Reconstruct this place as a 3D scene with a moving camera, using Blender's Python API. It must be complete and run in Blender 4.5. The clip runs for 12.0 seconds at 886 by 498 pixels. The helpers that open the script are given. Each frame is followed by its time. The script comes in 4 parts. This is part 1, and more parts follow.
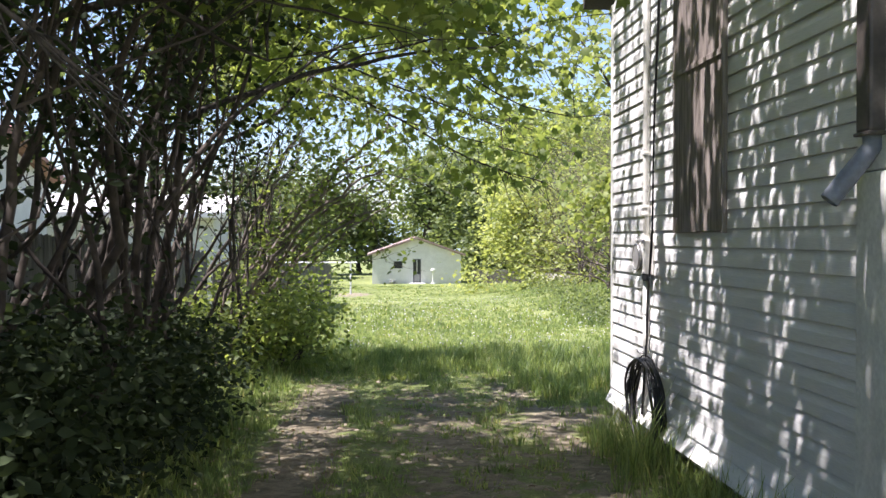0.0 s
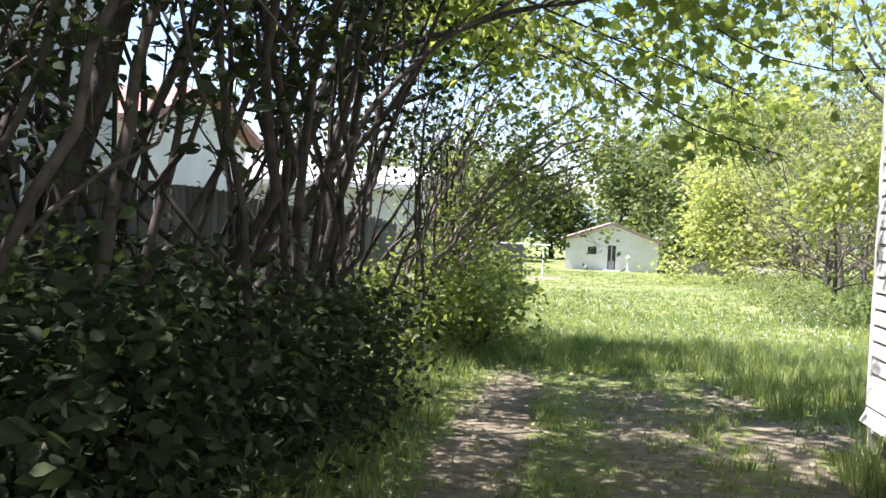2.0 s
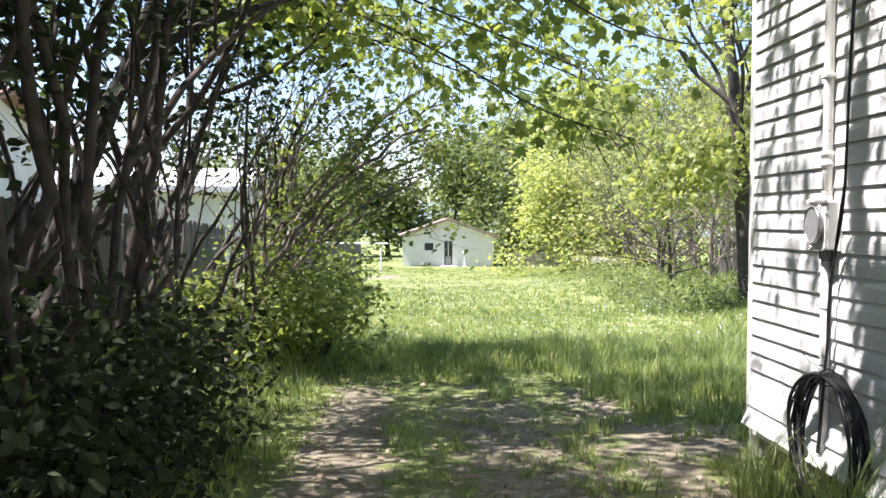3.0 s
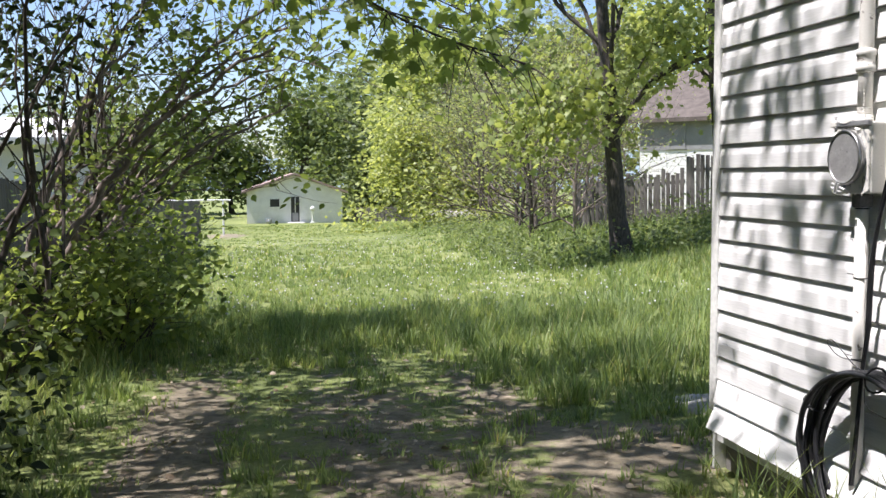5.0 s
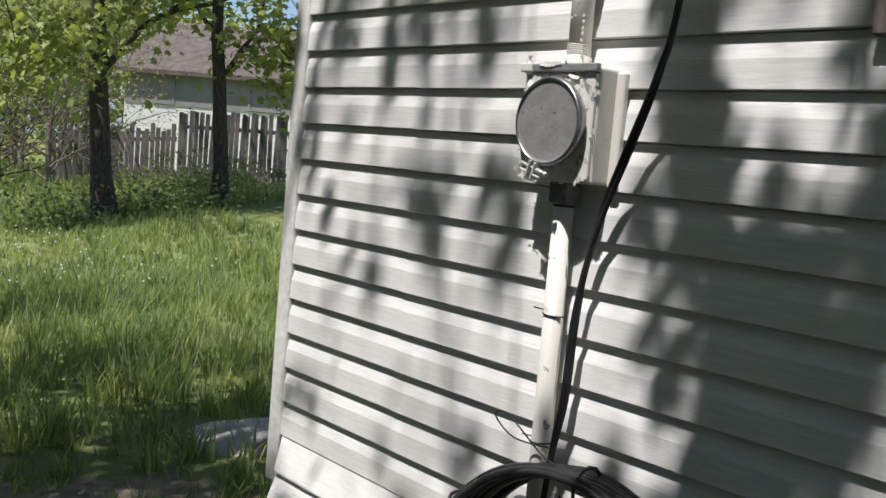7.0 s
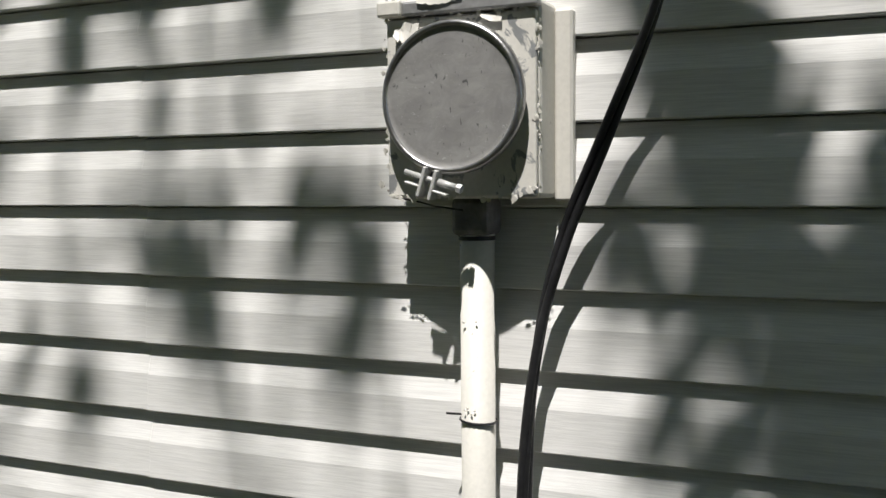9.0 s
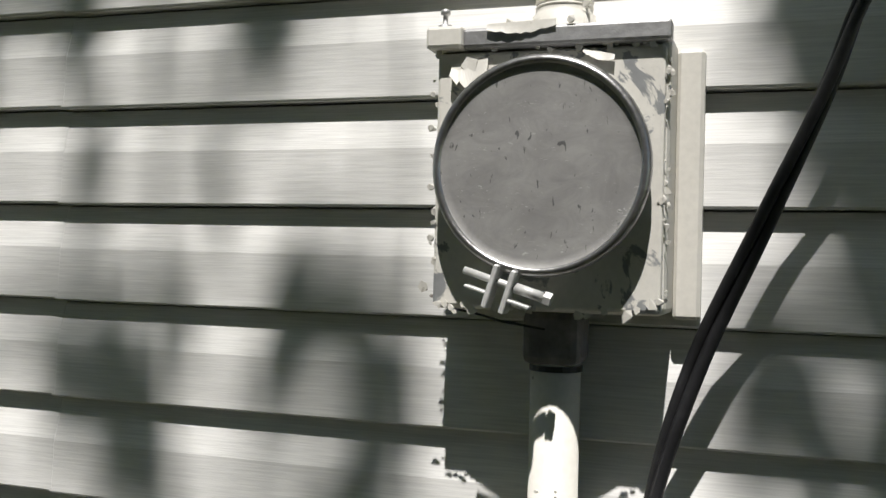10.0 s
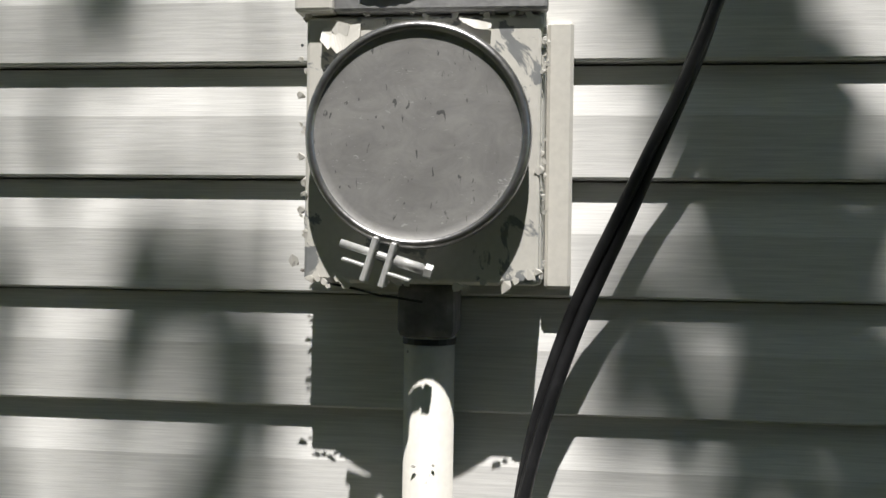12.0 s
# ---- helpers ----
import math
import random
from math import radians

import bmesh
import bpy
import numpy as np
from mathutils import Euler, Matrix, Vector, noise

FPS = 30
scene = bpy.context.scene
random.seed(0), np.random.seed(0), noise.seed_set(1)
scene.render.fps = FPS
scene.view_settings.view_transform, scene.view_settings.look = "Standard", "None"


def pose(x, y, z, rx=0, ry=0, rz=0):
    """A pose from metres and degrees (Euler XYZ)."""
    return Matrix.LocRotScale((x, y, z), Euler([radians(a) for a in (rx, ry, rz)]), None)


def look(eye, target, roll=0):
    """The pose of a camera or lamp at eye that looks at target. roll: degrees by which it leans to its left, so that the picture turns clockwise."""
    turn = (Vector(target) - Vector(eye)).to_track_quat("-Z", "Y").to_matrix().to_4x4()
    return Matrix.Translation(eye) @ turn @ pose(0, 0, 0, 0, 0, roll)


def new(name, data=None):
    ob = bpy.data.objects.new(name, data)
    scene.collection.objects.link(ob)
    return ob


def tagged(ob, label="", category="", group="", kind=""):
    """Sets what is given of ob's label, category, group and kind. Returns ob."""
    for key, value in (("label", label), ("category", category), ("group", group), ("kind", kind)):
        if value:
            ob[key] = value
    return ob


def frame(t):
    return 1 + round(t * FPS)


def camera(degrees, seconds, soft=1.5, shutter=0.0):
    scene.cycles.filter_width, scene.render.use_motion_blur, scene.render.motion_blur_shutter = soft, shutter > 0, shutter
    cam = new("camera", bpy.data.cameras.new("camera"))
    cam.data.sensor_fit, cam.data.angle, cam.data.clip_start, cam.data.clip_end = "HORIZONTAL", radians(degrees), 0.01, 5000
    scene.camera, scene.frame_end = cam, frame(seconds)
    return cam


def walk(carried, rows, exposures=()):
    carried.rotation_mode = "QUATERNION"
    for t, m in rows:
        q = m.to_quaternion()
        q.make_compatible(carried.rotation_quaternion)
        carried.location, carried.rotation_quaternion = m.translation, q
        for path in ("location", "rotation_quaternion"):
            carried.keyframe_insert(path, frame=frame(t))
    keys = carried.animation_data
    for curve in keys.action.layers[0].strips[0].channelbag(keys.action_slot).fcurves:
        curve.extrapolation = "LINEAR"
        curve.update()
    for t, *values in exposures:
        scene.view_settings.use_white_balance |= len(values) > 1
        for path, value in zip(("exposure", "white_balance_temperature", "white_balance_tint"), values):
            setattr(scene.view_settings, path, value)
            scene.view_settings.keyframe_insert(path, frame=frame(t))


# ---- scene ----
cam = camera(48.0, 12.0)
PATH = [
    (0, (-1.874, -7.828, 1.45), (-1.743, -5.832, 1.429), -0.0),
    (0.5, (-1.885, -7.611, 1.422), (-1.81, -5.613, 1.387), 1.5),
    (1, (-1.962, -7.271, 1.395), (-1.883, -5.273, 1.386), -0.8),
    (1.5, (-1.95, -6.938, 1.412), (-2.052, -4.941, 1.397), -1.1),
    (2, (-1.944, -6.633, 1.334), (-2.197, -4.65, 1.272), 2.7),
    (2.5, (-2.031, -6.22, 1.337), (-2.061, -4.22, 1.284), -0.4),
    (4.5, (-2.016, -4.44, 1.283), (-1.803, -2.454, 1.179), 1.6),
    (5, (-2.001, -4.052, 1.272), (-1.623, -2.094, 1.127), -0.3),
    (5.5, (-1.898, -3.59, 1.274), (-1.307, -1.686, 1.115), 3.5),
    (6, (-1.819, -3.173, 1.262), (-0.982, -1.364, 1.097), 1.7),
    (6.5, (-1.684, -2.824, 1.244), (-0.656, -1.123, 1.017), 1.1),
    (7, (-1.554, -2.519, 1.24), (-0.258, -1.007, 1.056), 4.9),
    (7.5, (-1.442, -2.225, 1.259), (0.107, -0.962, 1.175), 2.2),
    (7.7, (-1.452, -2.147, 1.248), (0.186, -1.001, 1.185), 1.8),
    (9.5, (-0.994, -1.41, 1.227), (0.854, -0.65, 1.135), -0.1),
    (10, (-0.882, -1.306, 1.248), (1.01, -0.658, 1.277), 1.5),
    (10.5, (-0.889, -1.262, 1.261), (1.073, -0.876, 1.289), 2.0),
    (11, (-0.876, -1.199, 1.227), (1.116, -1.031, 1.294), 1.1),
    (11.5, (-0.88, -1.232, 1.249), (1.106, -0.994, 1.29), 0.9),
    (12, (-0.877, -1.234, 1.244), (1.108, -0.995, 1.232), 0.8),
]
walk(cam, [(t, look(e, g, r)) for t, e, g, r in PATH],
     [(0, 1.3, 6300, 22), (2.5, 1.65, 6300, 21), (4.5, 1.05, 6300, 20), (5.5, 0.83, 6200, 18), (6.5, 0.4, 6300, 16), (7.5, 0.3, 6400, 14), (9.5, 0.3, 6450, 12), (12, 0.3, 6450, 12)])

# ---- world, sun ----
SUN_ELEV, SUN_AZ = 64.5, -8.0          # azimuth: degrees from -x towards -y
_e, _a = radians(SUN_ELEV), radians(-SUN_AZ)
TO_SUN = Vector((-math.cos(_e) * math.cos(_a), -math.cos(_e) * math.sin(_a), math.sin(_e)))
world = bpy.data.worlds.new("sky")
scene.world = world
world.use_nodes = True
_bg = world.node_tree.nodes["Background"]
_sky = world.node_tree.nodes.new("ShaderNodeTexSky")
_sky.sky_type = "NISHITA"
_sky.sun_disc = False
_sky.sun_elevation = radians(SUN_ELEV)
_sky.sun_rotation = math.atan2(TO_SUN.x, TO_SUN.y)
_sky.air_density, _sky.dust_density, _sky.ozone_density = 1.0, 0.6, 3.0
_bg.inputs["Strength"].default_value = 0.1
world.node_tree.links.new(_sky.outputs["Color"], _bg.inputs["Color"])
_sun = bpy.data.lights.new("sun", "SUN")
_sun.energy, _sun.angle, _sun.color = 5.0, radians(0.75), (1.0, 0.97, 0.92)
sun = new("sun", _sun)
sun.matrix_world = look(TO_SUN * 40, (0, 0, 0))


# ---- materials ----
def material(name, rough=0.8, metal=0.0, spec=0.5):
    m = bpy.data.materials.new(name)
    m.use_nodes = True
    b = m.node_tree.nodes["Principled BSDF"]
    b.inputs["Roughness"].default_value = rough
    b.inputs["Metallic"].default_value = metal
    b.inputs["Specular IOR Level"].default_value = spec
    return m, m.node_tree, b


def node(tree, kind, **values):
    n = tree.nodes.new(kind)
    for k, v in values.items():
        n.inputs[k.replace("_", " ")].default_value = v
    return n


def coords(tree, scale=(1, 1, 1), world_space=False):
    src = tree.nodes.new("ShaderNodeNewGeometry" if world_space else "ShaderNodeTexCoord")
    mp = tree.nodes.new("ShaderNodeMapping")
    mp.inputs["Scale"].default_value = scale
    tree.links.new(src.outputs["Position" if world_space else "Object"], mp.inputs["Vector"])
    return mp.outputs["Vector"]


def noise_tex(tree, vec, scale, detail=4.0, rough=0.6, dist=0.0):
    n = node(tree, "ShaderNodeTexNoise", Scale=scale, Detail=detail, Roughness=rough, Distortion=dist)
    tree.links.new(vec, n.inputs["Vector"])
    return n.outputs["Fac"]


def ramp(tree, fac, stops):
    r = tree.nodes.new("ShaderNodeValToRGB")
    el = r.color_ramp.elements
    while len(el) < len(stops):
        el.new(0.5)
    for e, (p, c) in zip(el, stops):
        e.position, e.color = p, (*c, 1)
    tree.links.new(fac, r.inputs["Fac"])
    return r.outputs["Color"]


def mix(tree, fac, a, b, mode="MIX"):
    m = tree.nodes.new("ShaderNodeMix")
    m.data_type, m.blend_type = "RGBA", mode
    for sock, v in ((m.inputs["Factor"], fac), (m.inputs["A"], a), (m.inputs["B"], b)):
        if isinstance(v, bpy.types.NodeSocket):
            tree.links.new(v, sock)
        elif isinstance(v, tuple):
            sock.default_value = (*v, 1)
        else:
            sock.default_value = v
    return m.outputs["Result"]


def bump(tree, bsdf, height, strength=0.3, distance=0.01):
    b = node(tree, "ShaderNodeBump", Strength=strength, Distance=distance)
    tree.links.new(height, b.inputs["Height"])
    tree.links.new(b.outputs["Normal"], bsdf.inputs["Normal"])


def two_tone(name, c1, c2, scale=8, rough=0.8, metal=0.0, fine=60, bumpy=0.2, stretch=(1, 1, 1), spec=0.4, vary=0.0, world_space=False, lo=0.35, hi=0.65):
    """Colour that drifts between two tones, with fine grain and, if asked, a drift from piece to piece."""
    m, t, b = material(name, rough, metal, spec)
    v = coords(t, stretch, world_space)
    col = ramp(t, noise_tex(t, v, scale), [(lo, c1), (hi, c2)])
    grain = noise_tex(t, v, fine, 3)
    col = mix(t, 0.35, col, ramp(t, grain, [(0.3, (0.55, 0.55, 0.55)), (0.7, (1.15, 1.15, 1.15))]), "MULTIPLY")
    if vary:
        info = t.nodes.new("ShaderNodeObjectInfo")
        col = mix(t, 1.0, col, ramp(t, info.outputs["Random"], [(0, (1 - vary,) * 3), (1, (1.0,) * 3)]), "MULTIPLY")
    t.links.new(col, b.inputs["Base Color"])
    if bumpy:
        bump(t, b, grain, bumpy, 0.005)
    return m


def leaf_material(name, c1, c2, trans=0.5, rough=0.5, dry=None, patch=0.0):
    """Leaves: tone varies from leaf to leaf, and light passes through."""
    m, t, b = material(name, rough, 0, 0.35)
    geo = t.nodes.new("ShaderNodeNewGeometry")
    col = ramp(t, geo.outputs["Random Per Island"], [(0.0, c1), (1.0, c2)] if dry is None else [(0.0, c1), (0.94, c2), (0.97, dry)])
    if patch:
        spread = noise_tex(t, coords(t, (1, 1, 1), True), patch, 4, 0.65)
        col = mix(t, 1.0, col, ramp(t, spread, [(0.32, (0.55, 0.66, 0.6)), (0.5, (0.95, 1.0, 0.9)), (0.68, (1.25, 1.15, 0.95))]), "MULTIPLY")
    t.links.new(col, b.inputs["Base Color"])
    tr = t.nodes.new("ShaderNodeBsdfTranslucent")
    warm = mix(t, 1.0, col, (1.4, 1.35, 0.8), "MULTIPLY")
    t.links.new(warm, tr.inputs["Color"])
    ms = t.nodes.new("ShaderNodeMixShader")
    ms.inputs["Fac"].default_value = trans
    t.links.new(b.outputs["BSDF"], ms.inputs[1])
    t.links.new(tr.outputs["BSDF"], ms.inputs[2])
    t.links.new(ms.outputs["Shader"], t.nodes["Material Output"].inputs["Surface"])
    return m


M = {}
M["siding"] = two_tone("vinyl_siding", (0.75, 0.745, 0.72), (0.8, 0.795, 0.77), 3, 0.5, fine=14, bumpy=0.06, stretch=(40, 1.2, 40), vary=0.05)
M["trim"] = two_tone("white_trim", (0.66, 0.66, 0.62), (0.78, 0.78, 0.74), 5, 0.5, fine=40, bumpy=0.1)
M["foundation"] = two_tone("foundation", (0.10, 0.10, 0.095), (0.2, 0.19, 0.18), 4, 0.95)
M["board"] = two_tone("weathered_board", (0.17, 0.14, 0.12), (0.36, 0.31, 0.28), 3, 0.9, fine=9, bumpy=0.5, stretch=(14, 14, 1.2))
M["fence"] = two_tone("weathered_fence", (0.11, 0.1, 0.09), (0.25, 0.23, 0.21), 3, 0.95, fine=9, bumpy=0.5, stretch=(10, 10, 1), vary=0.4)
M["bark"] = two_tone("bark", (0.035, 0.03, 0.026), (0.1, 0.085, 0.072), 9, 0.95, fine=30, bumpy=0.8, stretch=(4, 4, 1))
M["twig"] = two_tone("twig_bark", (0.045, 0.036, 0.03), (0.105, 0.086, 0.07), 9, 0.95, fine=40, bumpy=0.4)
M["brush"] = two_tone("brush_bark", (0.14, 0.11, 0.095), (0.27, 0.22, 0.19), 9, 0.95, fine=40, bumpy=0.4)
M["leaf_maple"] = leaf_material("maple_leaf", (0.12, 0.17, 0.05), (0.3, 0.36, 0.11), 0.58)
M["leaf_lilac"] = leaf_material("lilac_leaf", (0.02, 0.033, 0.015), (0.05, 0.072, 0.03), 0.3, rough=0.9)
M["leaf_yellow"] = leaf_material("golden_leaf", (0.25, 0.3, 0.1), (0.45, 0.48, 0.19), 0.5)
M["leaf_spring"] = leaf_material("spring_leaf", (0.2, 0.25, 0.08), (0.38, 0.42, 0.16), 0.5)
M["leaf_dark"] = leaf_material("far_leaf", (0.09, 0.125, 0.055), (0.21, 0.26, 0.11), 0.5)
M["grass"] = leaf_material("grass_blade", (0.13, 0.18, 0.07), (0.36, 0.43, 0.19), 0.5, dry=(0.45, 0.42, 0.25), patch=2.6)
M["fluff"] = two_tone("seed_fluff", (0.6, 0.6, 0.58), (0.75, 0.75, 0.72), 20, 0.95, bumpy=0)
M["litter"] = leaf_material("dry_leaf", (0.26, 0.19, 0.12), (0.5, 0.42, 0.32), 0.2)
M["lavender"] = leaf_material("lavender_petal", (0.5, 0.45, 0.6), (0.65, 0.6, 0.7), 0.4)
M["white_wall"] = two_tone("white_house_wall", (0.7, 0.69, 0.66), (0.8, 0.79, 0.76), 2, 0.7, bumpy=0.05)
M["roof_red"] = two_tone("red_roof", (0.3, 0.15, 0.12), (0.42, 0.24, 0.2), 3, 0.9)
M["roof_pink"] = two_tone("faded_pink_roof", (0.27, 0.185, 0.16), (0.4, 0.3, 0.265), 3, 0.9)
M["roof_brown"] = two_tone("brown_roof", (0.09, 0.074, 0.062), (0.15, 0.125, 0.105), 3, 0.95)
M["dark"] = two_tone("dark_opening", (0.02, 0.022, 0.025), (0.035, 0.035, 0.04), 3, 0.3, bumpy=0)
M["steel"] = two_tone("dull_steel", (0.33, 0.33, 0.33), (0.46, 0.46, 0.46), 8, 0.5, 0.55, fine=120, bumpy=0.12)
M["bright_steel"] = two_tone("bright_steel", (0.3, 0.295, 0.295), (0.46, 0.455, 0.45), 20, 0.33, 0.9, fine=120, bumpy=0.1)
M["hub"] = two_tone("dull_hub_metal", (0.15, 0.14, 0.145), (0.26, 0.25, 0.25), 40, 0.6, 0.2, fine=150, bumpy=0.15)
M["clamp"] = two_tone("grey_clamp_metal", (0.5, 0.5, 0.49), (0.62, 0.62, 0.6), 30, 0.45, 0.25, fine=150, bumpy=0.1)
M["rubber"] = two_tone("black_cable", (0.012, 0.012, 0.013), (0.03, 0.03, 0.032), 20, 0.42, fine=120, bumpy=0.15)
M["pipe_grey"] = two_tone("grey_pipe", (0.15, 0.165, 0.2), (0.2, 0.22, 0.26), 8, 0.5)
M["pipe_brown"] = two_tone("brown_downpipe", (0.06, 0.05, 0.045), (0.1, 0.085, 0.075), 8, 0.5)


M["stone"] = two_tone("grey_stone", (0.3, 0.28, 0.25), (0.48, 0.455, 0.41), 9, 0.95, bumpy=0.6)
# wooded hills: the distance haze is mixed into this blue-grey colour
M["hill"] = two_tone("hazed_far_hill", (0.16, 0.22, 0.24), (0.22, 0.28, 0.3), 0.01, 1.0, fine=0.1, bumpy=0)
# eave shade painted as grey on the neighbour's wall; also a garage door panel
M["shade_and_panel_grey"] = two_tone("eave_shade_and_panel_grey", (0.22, 0.22, 0.215), (0.28, 0.28, 0.27), 2, 0.8, bumpy=0.05)


def lap_material(name, c, lap=0.2):
    """House siding far off: lap lines as fine relief, with lap shade painted into the colour."""
    m, t, b = material(name, 0.7)
    v = coords(t)
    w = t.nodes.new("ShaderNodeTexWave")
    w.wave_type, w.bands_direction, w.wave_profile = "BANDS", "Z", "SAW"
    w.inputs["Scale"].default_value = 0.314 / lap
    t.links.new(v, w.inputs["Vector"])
    # darker band per lap: its shade line is part of the colour
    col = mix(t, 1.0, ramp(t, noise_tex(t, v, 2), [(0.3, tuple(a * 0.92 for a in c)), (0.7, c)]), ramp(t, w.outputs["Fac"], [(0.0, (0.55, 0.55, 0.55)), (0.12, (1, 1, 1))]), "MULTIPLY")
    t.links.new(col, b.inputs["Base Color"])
    bump(t, b, w.outputs["Fac"], 0.6, 0.02)
    return m


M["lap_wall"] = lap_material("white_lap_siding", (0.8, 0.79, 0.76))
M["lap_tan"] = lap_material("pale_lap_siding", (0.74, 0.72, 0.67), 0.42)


def peeling_material(name, paint, metal_c, amount, streak=False):
    """Old paint worn through to dull metal in patches."""
    m, t, b = material(name, 0.5)
    v = coords(t)
    patch = noise_tex(t, v, 22, 6, 0.65, 0.6)
    fac = ramp(t, patch, [(amount - 0.015, (0, 0, 0)), (amount + 0.015, (1, 1, 1))])
    fine = noise_tex(t, v, 160, 4)
    base = mix(t, 0.25, paint, ramp(t, fine, [(0.3, (0.6, 0.6, 0.6)), (0.7, (1, 1, 1))]), "MULTIPLY")
    bare = ramp(t, noise_tex(t, v, 40, 5), [(0.3, tuple(0.7 * a for a in metal_c)), (0.7, metal_c)])
    t.links.new(mix(t, fac, base, bare), b.inputs["Base Color"])
    bump(t, b, fac, -0.4, 0.002)
    return m


M["peeling"] = peeling_material("worn_paint_on_steel", (0.7, 0.68, 0.62), (0.3, 0.31, 0.31), 0.57)
M["paint_grey"] = peeling_material("old_white_paint", (0.7, 0.68, 0.62), (0.28, 0.25, 0.22), 0.66)


def disc_material():
    m, t, b = material("scratched_disc", 0.55, 0.35, 0.4)
    v = coords(t)
    col = ramp(t, noise_tex(t, v, 18, 5), [(0.3, (0.27, 0.265, 0.26)), (0.7, (0.36, 0.355, 0.345))])
    s = noise_tex(t, coords(t, (1, 170, 60)), 1.0, 3, 0.5, 1.2)
    col = mix(t, ramp(t, s, [(0.665, (0, 0, 0)), (0.70, (1, 1, 1))]), col, (0.13, 0.13, 0.13))
    s2 = noise_tex(t, coords(t, (1, 90, 240)), 1.3, 2, 0.5, 2.0)
    worn = ramp(t, noise_tex(t, v, 26, 3, 0.6), [(0.48, (0, 0, 0)), (0.62, (0.8, 0.8, 0.8))])
    nicks = mix(t, 1.0, ramp(t, s2, [(0.66, (0, 0, 0)), (0.7, (1, 1, 1))]), worn, "MULTIPLY")
    col = mix(t, nicks, col, (0.55, 0.55, 0.54))
    smear = ramp(t, noise_tex(t, coords(t, (1, 9, 16)), 3.0, 5, 0.7, 1.0), [(0.35, (0.86, 0.86, 0.86)), (0.65, (1.08, 1.08, 1.07))])
    col = mix(t, 1.0, col, smear, "MULTIPLY")
    t.links.new(col, b.inputs["Base Color"])
    bump(t, b, noise_tex(t, v, 90, 4), 0.06, 0.002)
    return m


M["disc"] = disc_material()


def ground_material():
    m, t, b = material("ground", 0.95, 0, 0.2)
    v = coords(t, (1, 1, 1), True)
    grass = ramp(t, noise_tex(t, v, 0.5, 6), [(0.3, (0.14, 0.175, 0.065)), (0.5, (0.21, 0.25, 0.09)), (0.7, (0.31, 0.33, 0.14))])
    grass = mix(t, 0.6, grass, ramp(t, noise_tex(t, v, 26, 5, 0.75), [(0.3, (0.4, 0.42, 0.35)), (0.7, (1.25, 1.2, 1.1))]), "MULTIPLY")
    dirt = ramp(t, noise_tex(t, v, 9, 6, 0.7), [(0.3, (0.11, 0.092, 0.06)), (0.7, (0.37, 0.315, 0.225))])
    att = t.nodes.new("ShaderNodeAttribute")
    att.attribute_name = "bare"
    edge = t.nodes.new("ShaderNodeMath")
    edge.operation = "ADD"
    t.links.new(att.outputs["Fac"], edge.inputs[0])
    t.links.new(noise_tex(t, v, 5.5, 6, 0.7), edge.inputs[1])
    fac = ramp(t, edge.outputs[0], [(0.92, (0, 0, 0)), (1.08, (1, 1, 1))])
    t.links.new(mix(t, fac, grass, dirt), b.inputs["Base Color"])
    bump(t, b, noise_tex(t, v, 40, 5, 0.7), 0.8, 0.03)
    return m


M["ground"] = ground_material()


# ---- building helpers ----
def mesh_of(name, bm, mats=(), smooth=False):
    me = bpy.data.meshes.new(name)
    bm.to_mesh(me)
    bm.free()
    for m in mats if isinstance(mats, (list, tuple)) else [mats]:
        me.materials.append(m)
    if smooth:
        me.polygons.foreach_set("use_smooth", [True] * len(me.polygons))
    return me


def part(name, bm, mat, parent=None, label="", smooth=False, at=None):
    ob = new(name, mesh_of(name, bm, mat, smooth))
    if parent:
        ob.parent = parent
    if at is not None:
        ob.matrix_local = at
    if label:
        tagged(ob, label)
    return ob


def thing(name, label, category, at=(0, 0, 0), group="", kind=""):
    ob = new(name)
    ob.empty_display_size = 0.1
    ob.location = at
    return tagged(ob, label, category, group, kind)


def add_box(bm, lo, hi, bevel=0.0, seg=1):
    r = bmesh.ops.create_cube(bm, size=1.0)["verts"]
    for v in r:
        v.co = Vector([(lo[i] + hi[i]) / 2 + v.co[i] * (hi[i] - lo[i]) for i in range(3)])
    if bevel:
        ed = list({e for v in r for e in v.link_edges})
        bmesh.ops.bevel(bm, geom=ed, offset=bevel, segments=seg, affect="EDGES", profile=0.5)


def box(lo, hi, bevel=0.0, seg=1):
    bm = bmesh.new()
    add_box(bm, lo, hi, bevel, seg)
    return bm


def tube_mesh(bm, pts, radii, sides=8, cap=True):
    """A round tube along points, into bm."""
    pts = [Vector(p) for p in pts]
    rings, u = [], None
    for i, p in enumerate(pts):
        d = (pts[min(i + 1, len(pts) - 1)] - pts[max(i - 1, 0)]).normalized()
        if u is None:
            u = d.orthogonal().normalized()
        u = (u - d * u.dot(d)).normalized()
        w = d.cross(u)
        r = radii[i] if hasattr(radii, "__len__") else radii
        rings.append([bm.verts.new(p + r * (math.cos(a) * u + math.sin(a) * w)) for a in (2 * math.pi * k / sides for k in range(sides))])
    for a, b in zip(rings, rings[1:]):
        for k in range(sides):
            bm.faces.new((a[k], a[(k + 1) % sides], b[(k + 1) % sides], b[k]))
    if cap:
        bm.faces.new(rings[0][::-1])
        bm.faces.new(rings[-1])


def tube(pts, radii, sides=8):
    bm = bmesh.new()
    tube_mesh(bm, pts, radii, sides)
    return bm


